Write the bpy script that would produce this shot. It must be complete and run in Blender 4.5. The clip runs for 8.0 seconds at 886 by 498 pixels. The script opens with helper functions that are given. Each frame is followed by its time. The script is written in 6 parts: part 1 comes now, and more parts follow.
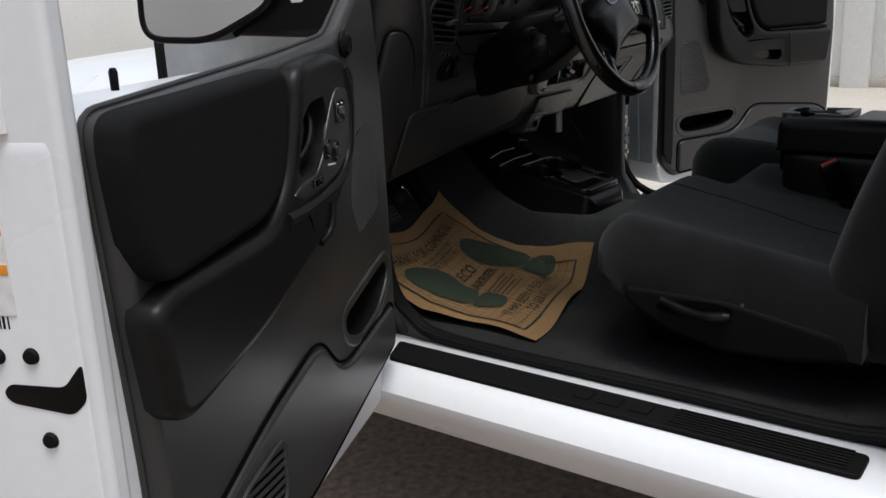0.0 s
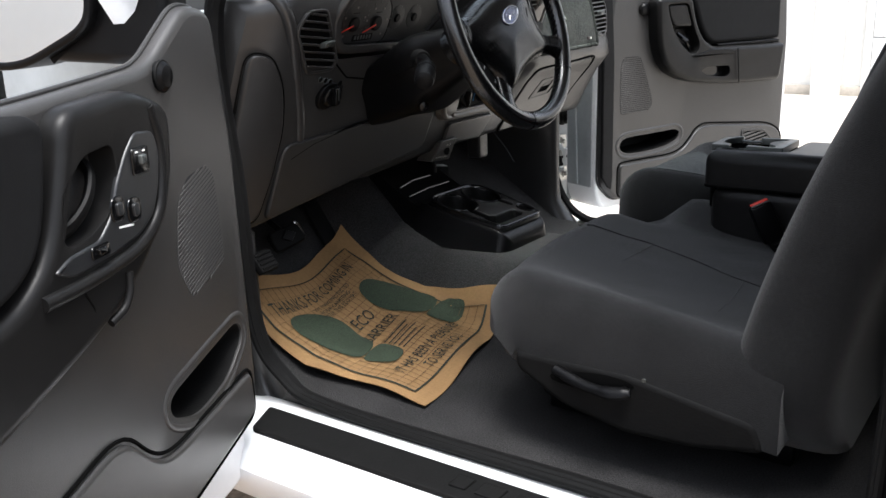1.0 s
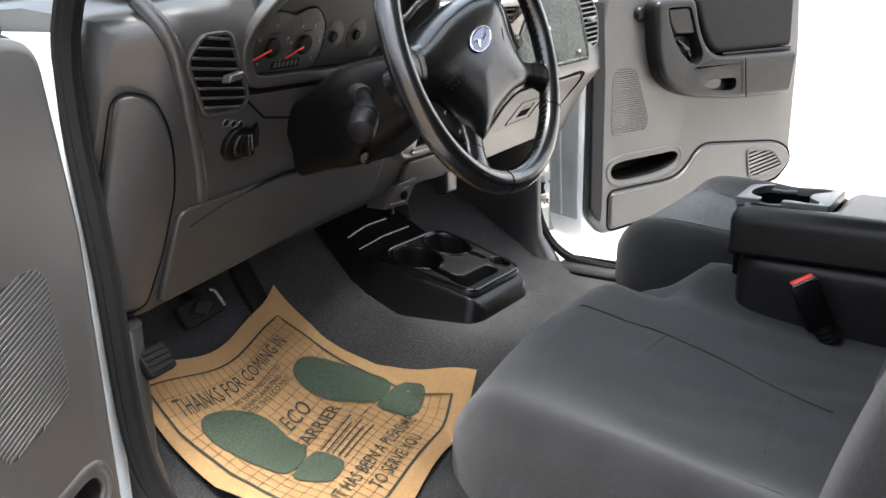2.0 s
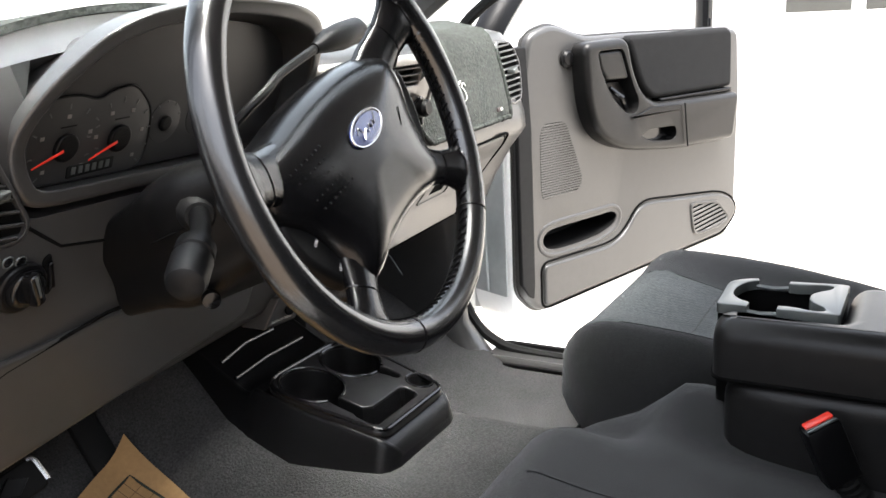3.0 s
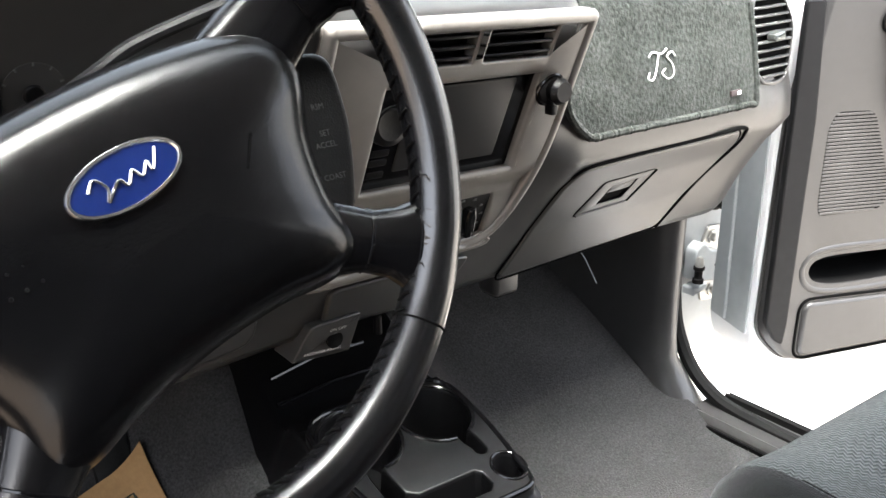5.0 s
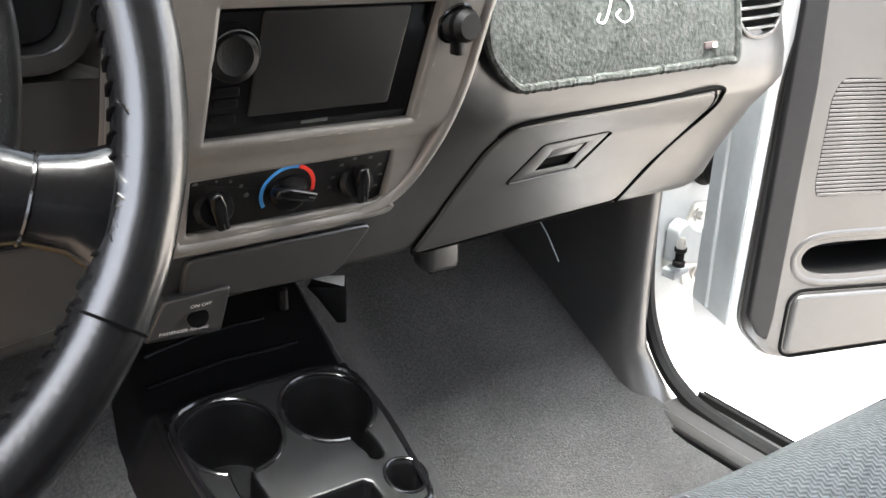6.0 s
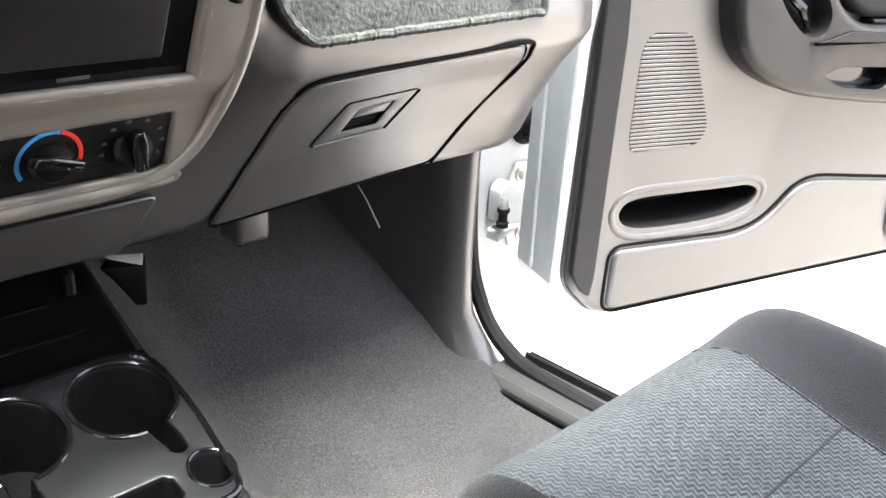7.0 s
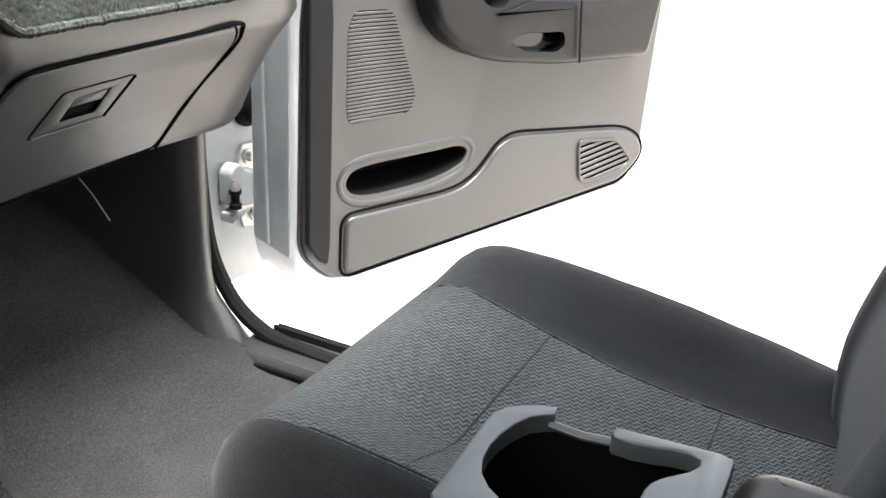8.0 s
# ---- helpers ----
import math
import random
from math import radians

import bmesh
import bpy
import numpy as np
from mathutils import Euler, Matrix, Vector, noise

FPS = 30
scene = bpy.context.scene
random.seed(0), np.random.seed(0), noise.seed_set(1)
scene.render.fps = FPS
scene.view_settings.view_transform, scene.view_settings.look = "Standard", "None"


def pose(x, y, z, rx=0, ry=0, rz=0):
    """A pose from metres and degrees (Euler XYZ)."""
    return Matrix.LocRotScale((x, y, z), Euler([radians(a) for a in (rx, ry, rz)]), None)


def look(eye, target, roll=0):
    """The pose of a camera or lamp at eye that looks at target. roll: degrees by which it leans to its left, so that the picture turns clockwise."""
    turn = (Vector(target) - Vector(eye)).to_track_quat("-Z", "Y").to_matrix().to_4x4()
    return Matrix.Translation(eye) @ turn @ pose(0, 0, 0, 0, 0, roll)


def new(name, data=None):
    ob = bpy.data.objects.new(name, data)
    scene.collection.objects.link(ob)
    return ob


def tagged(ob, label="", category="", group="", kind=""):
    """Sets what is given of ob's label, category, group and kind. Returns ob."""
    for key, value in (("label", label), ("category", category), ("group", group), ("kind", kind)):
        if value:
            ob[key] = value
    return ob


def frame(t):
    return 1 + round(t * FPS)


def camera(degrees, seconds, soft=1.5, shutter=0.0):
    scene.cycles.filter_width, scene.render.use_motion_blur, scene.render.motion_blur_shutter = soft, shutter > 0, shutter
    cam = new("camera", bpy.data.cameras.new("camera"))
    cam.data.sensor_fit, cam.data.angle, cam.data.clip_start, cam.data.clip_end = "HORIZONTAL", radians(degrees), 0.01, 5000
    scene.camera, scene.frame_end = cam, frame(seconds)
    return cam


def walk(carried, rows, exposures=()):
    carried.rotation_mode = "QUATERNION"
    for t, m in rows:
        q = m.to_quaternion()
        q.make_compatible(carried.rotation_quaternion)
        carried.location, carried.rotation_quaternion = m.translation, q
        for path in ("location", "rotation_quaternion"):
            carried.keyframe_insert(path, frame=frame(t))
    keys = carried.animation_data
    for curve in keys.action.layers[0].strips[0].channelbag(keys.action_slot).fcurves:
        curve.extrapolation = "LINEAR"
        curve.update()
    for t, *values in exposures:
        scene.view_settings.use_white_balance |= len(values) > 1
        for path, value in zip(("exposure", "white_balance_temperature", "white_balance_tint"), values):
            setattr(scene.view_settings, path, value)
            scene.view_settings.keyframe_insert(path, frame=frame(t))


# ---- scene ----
cam = camera(52.2, 8.0)
EXPOSURES = [(0.0, 0.0, 6150, 10), (0.5, 0.6, 6150, 10), (1.2, 1.8, 6150, 10), (2.5, 2.98, 6350, 10), (3.2, 2.78, 6450, 10), (4.0, 2.55, 6450, 10), (4.6, 2.92, 6400, 10), (5.5, 3.42, 6350, 10), (6.0, 3.7, 6350, 10), (6.5, 3.85, 6350, 10), (7.0, 3.87, 6350, 10), (7.5, 3.48, 6400, 10), (8.0, 2.84, 6400, 10)]
PATH = [
    (0, (-2.058, -0.83, 1.184), (-0.516, 0.325, 0.649), -2.3),
    (0.5, (-1.931, -0.867, 1.213), (-0.378, 0.267, 0.661), -1.2),
    (1, (-1.755, -0.84, 1.207), (-0.188, 0.282, 0.672), -1.8),
    (1.2, (-1.696, -0.793, 1.21), (-0.111, 0.304, 0.677), -1.5),
    (2.3, (-1.264, -0.578, 1.254), (0.327, 0.489, 0.68), -1.7),
    (2.5, (-1.196, -0.545, 1.256), (0.408, 0.502, 0.681), -2.5),
    (3, (-1.035, -0.448, 1.268), (0.656, 0.494, 0.766), -3.0),
    (3.2, (-0.983, -0.43, 1.264), (0.713, 0.49, 0.738), -3.3),
    (3.5, (-0.896, -0.416, 1.258), (0.758, 0.558, 0.680), -3.5),
    (3.8, (-0.85, -0.422, 1.269), (0.755, 0.634, 0.709), -2.6),
    (4, (-0.812, -0.433, 1.279), (0.738, 0.701, 0.718), -1.8),
    (4.2, (-0.749, -0.450, 1.288), (0.705, 0.799, 0.718), -0.8),
    (5.3, (-0.428, -0.393, 1.274), (0.68, 1.127, 0.595), 0.45),
    (5.5, (-0.388, -0.381, 1.255), (0.706, 1.142, 0.559), 0.82),
    (6, (-0.301, -0.362, 1.233), (0.792, 1.143, 0.498), 2.46),
    (6.5, (-0.251, -0.349, 1.2225), (0.923, 1.078, 0.457), 3.78),
    (7, (-0.242, -0.343, 1.213), (1.102, 0.914, 0.43), 4.0),
    (7.4, (-0.246, -0.349, 1.206), (1.254, 0.716, 0.423), 4.4),
    (8, (-0.299, -0.393, 1.217), (1.368, 0.397, 0.445), 3.9),
]
walk(cam, [(t, look(eye, target, roll)) for t, eye, target, roll in PATH], EXPOSURES)

# ---- light ----
world = bpy.data.worlds.new("sky")
scene.world = world
world.use_nodes = True
wn = world.node_tree.nodes
sky = wn.new("ShaderNodeTexSky")
sky.sky_type, sky.sun_disc = "NISHITA", False
sky.sun_elevation, sky.sun_rotation = radians(74), radians(208)
sky.air_density, sky.dust_density = 1.0, 4.0
haze = wn.new("ShaderNodeHueSaturation")
haze.inputs["Saturation"].default_value = 0.35
world.node_tree.links.new(sky.outputs["Color"], haze.inputs["Color"])
world.node_tree.links.new(haze.outputs["Color"], wn["Background"].inputs["Color"])
wn["Background"].inputs["Strength"].default_value = 0.15
sun = new("sun", bpy.data.lights.new("sun", "SUN"))
sun.data.energy, sun.data.angle, sun.data.color = 2.1, radians(30), (1.0, 0.96, 0.90)
sun.matrix_world = look((-1.2, -2.2, 9.0), (0, 0, 0))


# ---- materials ----
def material(name, color, rough=0.6, metal=0.0, grain=60.0, vary=0.15, bump=0.0, stain=4.0, stains=0.12, spec=0.5, bscale=None, coat=0.0, sheen=0.0):
    """A surface with fine grain, larger stains and optional relief."""
    m = bpy.data.materials.new(name)
    m.use_nodes = True
    nt = m.node_tree
    n, l = nt.nodes, nt.links
    b = n["Principled BSDF"]
    b.inputs["Roughness"].default_value, b.inputs["Metallic"].default_value = rough, metal
    b.inputs["Specular IOR Level"].default_value = spec
    b.inputs["Coat Weight"].default_value = coat
    b.inputs["Sheen Weight"].default_value = sheen
    co = n.new("ShaderNodeTexCoord")
    fine, wide = n.new("ShaderNodeTexNoise"), n.new("ShaderNodeTexNoise")
    fine.inputs["Scale"].default_value, fine.inputs["Detail"].default_value = grain, 6
    wide.inputs["Scale"].default_value, wide.inputs["Detail"].default_value = stain, 4
    for t in (fine, wide):
        l.new(co.outputs["Object"], t.inputs["Vector"])
    r1, r2 = n.new("ShaderNodeMapRange"), n.new("ShaderNodeMapRange")
    for r, a in ((r1, vary), (r2, stains)):
        r.inputs["From Min"].default_value, r.inputs["From Max"].default_value = 0.25, 0.75
        r.inputs["To Min"].default_value, r.inputs["To Max"].default_value = 1 - a, 1 + a
    l.new(fine.outputs["Fac"], r1.inputs["Value"])
    l.new(wide.outputs["Fac"], r2.inputs["Value"])
    mul = n.new("ShaderNodeMath")
    mul.operation = "MULTIPLY"
    l.new(r1.outputs[0], mul.inputs[0])
    l.new(r2.outputs[0], mul.inputs[1])
    mix = n.new("ShaderNodeVectorMath")
    mix.operation = "SCALE"
    mix.inputs[0].default_value = color
    l.new(mul.outputs[0], mix.inputs["Scale"])
    l.new(mix.outputs[0], b.inputs["Base Color"])
    rr = n.new("ShaderNodeMapRange")
    rr.inputs["To Min"].default_value, rr.inputs["To Max"].default_value = max(0.02, rough - 0.08), min(1, rough + 0.08)
    l.new(wide.outputs["Fac"], rr.inputs["Value"])
    l.new(rr.outputs[0], b.inputs["Roughness"])
    if bump:
        bt = n.new("ShaderNodeTexNoise")
        bt.inputs["Scale"].default_value, bt.inputs["Detail"].default_value = bscale or grain * 4, 3
        l.new(co.outputs["Object"], bt.inputs["Vector"])
        bp = n.new("ShaderNodeBump")
        bp.inputs["Strength"].default_value, bp.inputs["Distance"].default_value = bump, 0.002
        l.new(bt.outputs["Fac"], bp.inputs["Height"])
        l.new(bp.outputs[0], b.inputs["Normal"])
    return m


DASH = material("graphite_plastic", (0.0285, 0.0280, 0.0276), 0.318, bump=0.08, bscale=900, spec=0.58, vary=0.08, stains=0.12, stain=6)
TRIM = material("door_trim_plastic", (0.0375, 0.0366, 0.0358), 0.33, bump=0.14, bscale=900, spec=0.45, vary=0.06, stains=0.10)
BEZEL = material("worn_satin_bezel", (0.118, 0.110, 0.100), 0.33, spec=0.8, vary=0.08, stains=0.14, stain=9)
BLACK = material("black_plastic", (0.0030, 0.0030, 0.0033), 0.32, bump=0.15, bscale=900, vary=0.1, spec=0.16)
GLOSS = material("glossy_black", (0.0026, 0.0026, 0.0029), 0.12, vary=0.05, spec=0.38)
RUBBER = material("black_rubber", (0.0055, 0.0055, 0.0055), 0.65, bump=0.2, spec=0.12)
ARM = material("soft_dark_vinyl", (0.0085, 0.0083, 0.0082), 0.34, bump=0.10, bscale=900, spec=0.17)
PADM = material("charcoal_cloth_pad", (0.008, 0.0082, 0.0086), 0.85, spec=0.12, bump=0.4, bscale=1200)
PAINT = material("white_paint", (0.80, 0.81, 0.82), 0.3, vary=0.02, stains=0.04, coat=0.4)
# white paint greyed so that the jambs' shade sits in the colour
SHADED_WHITE = material("shaded_white_jamb", (0.36, 0.385, 0.395), 0.5, vary=0.04, stains=0.12, stain=14)
CARPET = material("grey_carpet", (0.031, 0.0304, 0.0306), 0.98, grain=320, vary=0.45, bump=1.0, bscale=330, stain=8, stains=0.20, spec=0.06)
CLOTH = material("black_seat_cloth", (0.0090, 0.0091, 0.0094), 0.95, grain=260, vary=0.30, bump=0.6, bscale=900, stain=12, stains=0.40, spec=0.15, sheen=0.16)
CLOTH2 = material("grey_weave_cloth", (0.080, 0.0855, 0.0865), 0.9, grain=200, vary=0.3, bump=0.5, bscale=900, stain=9, stains=0.2, spec=0.2)
LEATHER = material("black_leather", (0.0036, 0.0036, 0.0040), 0.235, bump=0.04, bscale=420, stains=0.2, spec=0.8)
MATCLOTH = material("green_grey_dash_carpet", (0.0275, 0.0300, 0.0280), 0.98, grain=170, vary=0.6, bump=1.0, bscale=210, spec=0.03, stains=0.25, stain=18, sheen=0.05)
SHROUD = material("matt_black_shroud", (0.0024, 0.0024, 0.0026), 0.45, bump=0.15, bscale=900, spec=0.14)
HUBM = material("black_hub_plastic", (0.0020, 0.0020, 0.0023), 0.22, bump=0.04, bscale=700, spec=0.32, stains=0.15)
CHROME = material("satin_metal", (0.62, 0.62, 0.62), 0.25, metal=1.0, vary=0.04)
STEEL = material("zinc_steel", (0.50, 0.49, 0.46), 0.4, metal=0.8, vary=0.1, stain=40)
SILVER = material("silver_plastic", (0.078, 0.084, 0.081), 0.33, metal=0.4, vary=0.05)
PAPER = material("kraft_paper", (0.250, 0.145, 0.058), 0.85, grain=160, vary=0.10, stain=7, stains=0.10, bump=0.2, bscale=300)
INK = material("dark_green_ink", (0.014, 0.020, 0.013), 0.8, grain=300, vary=0.5)
FOOTINK = material("green_ink", (0.026, 0.040, 0.022), 0.85, grain=420, vary=0.75)
EDGE = material("charcoal_and_edge_shade", (0.0085, 0.0085, 0.009), 0.6, spec=0.15)
# near-black that stands in for shade in joints, wells and recesses
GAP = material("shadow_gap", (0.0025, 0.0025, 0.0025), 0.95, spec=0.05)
RED = material("red_plastic", (0.65, 0.035, 0.02), 0.35)
BLUE = material("blue_print", (0.05, 0.25, 0.60), 0.5)
WHITE = material("white_print", (0.78, 0.78, 0.76), 0.6)
EMBLEM = material("blue_emblem", (0.005, 0.013, 0.075), 0.2, vary=0.05, coat=0.5)
ORANGE = material("orange_print", (0.80, 0.30, 0.03), 0.6)
SCREEN = material("dark_screen", (0.0145, 0.0145, 0.0150), 0.32, vary=0.03, spec=0.25)
PANE = material("grey_window_pane", (0.050, 0.052, 0.050), 0.12, vary=0.05, spec=0.3)
GROUND = material("brown_asphalt", (0.205, 0.158, 0.118), 0.95, grain=45, vary=0.5, bump=1.0, bscale=140, stain=1.2, stains=0.2)
SLAB = material("pale_concrete", (0.46, 0.42, 0.365), 0.9, grain=30, vary=0.12, bump=0.3, bscale=60, stain=0.7, stains=0.12)
WALL = material("white_render", (0.72, 0.72, 0.70), 0.85, grain=20, vary=0.05, bump=0.2, bscale=50, stain=0.6, stains=0.08)
LINER = material("headliner_cloth", (0.20, 0.19, 0.185), 0.95, bump=0.3, bscale=800)
MIRROR = material("mirror_glass", (0.85, 0.86, 0.86), 0.03, metal=1.0, vary=0.01, stains=0.01)
glass = bpy.data.materials.new("window_glass")
glass.use_nodes = True
g = glass.node_tree.nodes["Principled BSDF"]
g.inputs["Transmission Weight"].default_value, g.inputs["Roughness"].default_value, g.inputs["IOR"].default_value = 1.0, 0.01, 1.05
g.inputs["Base Color"].default_value = (0.9, 0.95, 0.93, 1)


# ---- mesh helpers ----
def finish(bm, sharp=35):
    bmesh.ops.recalc_face_normals(bm, faces=bm.faces)
    for f in bm.faces:
        f.smooth = True
    for e in bm.edges:
        e.smooth = len(e.link_faces) == 2 and e.calc_face_angle(0) < radians(sharp)
    return bm


def part(name, bm, mat, parent=None, label="", sharp=35, mats=()):
    finish(bm, sharp)
    me = bpy.data.meshes.new(name)
    bm.to_mesh(me)
    bm.free()
    for m in (mat, *mats):
        me.materials.append(m)
    ob = new(name, me)
    if parent:
        ob.parent = parent
    if label:
        ob["label"] = label
    return ob


def thing(name, label, category, m=Matrix(), group="", kind=""):
    ob = new(name)
    ob.matrix_basis = m
    ob.empty_display_size = 0.05
    return tagged(ob, label, category, group, kind)


def box(x0, x1, y0, y1, z0, z1, r=0.004, seg=2, bm=None):
    out = bmesh.new() if bm is None else bm
    c = bmesh.ops.create_cube(out, size=1, matrix=Matrix.LocRotScale(((x0 + x1) / 2, (y0 + y1) / 2, (z0 + z1) / 2), None, (abs(x1 - x0), abs(y1 - y0), abs(z1 - z0))))
    if r:
        es = list({e for v in c["verts"] for e in v.link_edges})
        bmesh.ops.bevel(out, geom=es, offset=r, segments=seg, profile=0.5, affect="EDGES")
    return out


def fil(poly, r=0.02, n=5):
    """Rounds the corners of a closed outline; r is one radius or one for each corner."""
    out, k = [], len(poly)
    for i, p in enumerate(poly):
        p, a, b = Vector(p), Vector(poly[i - 1]), Vector(poly[(i + 1) % k])
        q = r[i] if isinstance(r, (list, tuple)) else r
        u, v = a - p, b - p
        s, e = p + u.normalized() * min(q, u.length * 0.45), p + v.normalized() * min(q, v.length * 0.45)
        out += [tuple((1 - t) ** 2 * s + 2 * t * (1 - t) * p + t * t * e) for t in (j / n for j in range(n + 1))]
    return out


def ellipse(cx, cy, rx, ry, n=24, turn=0.0):
    c, s = math.cos(turn), math.sin(turn)
    pts = [(rx * math.cos(2 * math.pi * i / n), ry * math.sin(2 * math.pi * i / n)) for i in range(n)]
    return [(cx + c * x - s * y, cy + s * x + c * y) for x, y in pts]


def area(poly):
    return 0.5 * sum(poly[i - 1][0] * p[1] - p[0] * poly[i - 1][1] for i, p in enumerate(poly))


def inset(poly, d):
    """The outline moved inwards by d."""
    k, sg = len(poly), 1 if area(poly) > 0 else -1
    out = []
    for i in range(k):
        a, p, b = Vector(poly[i - 1]), Vector(poly[i]), Vector(poly[(i + 1) % k])
        e1, e2 = (p - a), (b - p)
        if e1.length < 1e-7 or e2.length < 1e-7:
            nrm = Vector((-(b - a).y, (b - a).x)).normalized()
            out.append(tuple(p + sg * d * nrm))
            continue
        n1, n2 = Vector((-e1.y, e1.x)).normalized(), Vector((-e2.y, e2.x)).normalized()
        m = n1 + n2
        m = m.normalized() if m.length > 1e-6 else n1
        out.append(tuple(p + sg * m * min(d / max(0.4, m.dot(n1)), d * 2)))
    return out


def flat(u, v, w):
    return Vector((u, v, w))


def inside(poly, u, v):
    """Whether a point lies within an outline."""
    hit = False
    for i, q in enumerate(poly):
        p = poly[i - 1]
        if (p[1] > v) != (q[1] > v) and u < p[0] + (q[0] - p[0]) * (v - p[1]) / (q[1] - p[1]):
            hit = not hit
    return hit


def pillow(outline, w0, h, r=0.01, at=flat, holes=(), back=False, bm=None, steps=3, crown=0.0):
    """A raised slab on an outline with a rounded edge; holes: (outline, depth, radius) sunk into its top."""
    bm = bmesh.new() if bm is None else bm

    flat_at = {}

    def ring(poly, w):
        vs = [bm.verts.new(at(p[0], p[1], w)) for p in poly]
        flat_at.update((v, p) for v, p in zip(vs, poly))
        return vs

    def skin(a, b):
        for i in range(len(a)):
            try:
                bm.faces.new((a[i - 1], a[i], b[i], b[i - 1]))
            except ValueError:
                pass

    rings = [ring(outline, w0)]
    for k in range(steps + 1):
        t = math.pi / 2 * k / steps
        rings.append(ring(inset(outline, r * (1 - math.cos(t)) + (0 if k else 1e-5)), w0 + h - r + r * math.sin(t) if h > 0 else w0 + h + r - r * math.sin(t)))
    for a, b in zip(rings, rings[1:]):
        skin(a, b)
    if back:
        bm.faces.new(rings[0])
    top = rings[-1]
    if not holes:
        if crown:
            inner = ring(inset(outline, r + crown * 2), w0 + h + crown * 0.3)
            skin(top, inner)
            top = inner
        if min(abs(r), abs(h)) > 0.0015:
            inner = ring(inset(outline, r + crown * 2 + 0.0012), w0 + h + crown * 0.3)
            skin(top, inner)
            top = inner
        n = len(top)
        mid = sum((v.co for v in top), Vector()) / n
        way = (top[0].co - mid).cross(top[1].co - mid)
        if r > 0.003 and all((top[i - 1].co - mid).cross(top[i].co - mid).dot(way) > 0 for i in range(n)):
            hub = bm.verts.new(mid)
            for i in range(n):
                bm.faces.new((top[i - 1], top[i], hub))
        elif r > 0.003:
            bmesh.ops.triangle_fill(bm, use_beauty=True, use_dissolve=False, edges=[bm.edges.get((top[i - 1], top[i])) for i in range(n)])
        else:
            bm.faces.new(top)
        return bm
    if r > 0.0015:
        inner = ring(inset(outline, r + 0.0012), w0 + h)
        skin(top, inner)
        top = inner
    edges = [e for i in range(len(top)) if (e := bm.edges.get((top[i - 1], top[i])))]
    for poly, depth, hr in holes:
        hs = [ring(poly, w0 + h)]
        edges += [bm.edges.new((hs[0][i - 1], hs[0][i])) for i in range(len(poly))]
        for k in (1, 2, 3):
            t = math.pi / 2 * k / 3
            hs.append(ring(inset(poly, hr * math.sin(t)), w0 + h - hr * (1 - math.cos(t))))
        hs.append(ring(inset(poly, hr * 1.15), w0 + h - depth))
        for a, b in zip(hs, hs[1:]):
            skin(a, b)
        bm.faces.new(hs[-1])
    top = [f for f in bmesh.ops.triangle_fill(bm, use_beauty=True, use_dissolve=False, edges=edges)["geom"] if isinstance(f, bmesh.types.BMFace)]
    lids = []
    for f in top:
        u, v = (sum(flat_at[q][i] for q in f.verts) / len(f.verts) for i in (0, 1))
        if any(inside(poly, u, v) for poly, depth, hr in holes):
            lids.append(f)
    bmesh.ops.delete(bm, geom=lids, context="FACES_ONLY")
    return bm


def sliced(bm, us=(), vs=()):
    """Cut a slab laid out flat into strips, so that it can follow a curved face."""
    for axis, cuts in ((0, us), (1, vs)):
        for c in cuts:
            co, no = Vector((0, 0, 0)), Vector((0, 0, 0))
            co[axis], no[axis] = float(c), 1.0
            bmesh.ops.bisect_plane(bm, geom=bm.verts[:] + bm.edges[:] + bm.faces[:], plane_co=co, plane_no=no, dist=1e-5)
    return bm


def bowl(outline, w0, depth, r, at=flat):
    """The lining of a recess: sides and bottom."""
    bm = bmesh.new()
    rings = [[bm.verts.new(at(p[0], p[1], w0 - depth * t)) for p in inset(outline, d)] for t, d in ((0, 0.0014), (0.5, 0.003), (0.85, r * 0.4), (1, r))]
    for a, b in zip(rings, rings[1:]):
        for i in range(len(a)):
            bm.faces.new((a[i - 1], a[i], b[i], b[i - 1]))
    bm.faces.new(rings[-1])
    return bm


def loft(rings, closed=True, caps=True, bm=None):
    bm = bmesh.new() if bm is None else bm
    rows = [[bm.verts.new(Vector(p)) for p in r] for r in rings]
    for a, b in zip(rows, rows[1:]):
        for i in range(0 if closed else 1, len(a)):
            bm.faces.new((a[i - 1], a[i], b[i], b[i - 1]))
    if caps and closed:
        bm.faces.new(rows[0])
        bm.faces.new(rows[-1])
    return bm


def smooth_path(pts, n=8, closed=False):
    """A curve through the points."""
    k, out = len(pts), []
    for i in range(k if closed else k - 1):
        p = [Vector(pts[(i + j) % k] if closed else pts[min(max(i + j, 0), k - 1)]) for j in (-1, 0, 1, 2)]
        for s in range(n):
            t = s / n
            out.append(0.5 * (2 * p[1] + (p[2] - p[0]) * t + (2 * p[0] - 5 * p[1] + 4 * p[2] - p[3]) * t * t + (3 * p[1] - p[0] - 3 * p[2] + p[3]) * t ** 3))
    if not closed:
        out.append(Vector(pts[-1]))
    return out


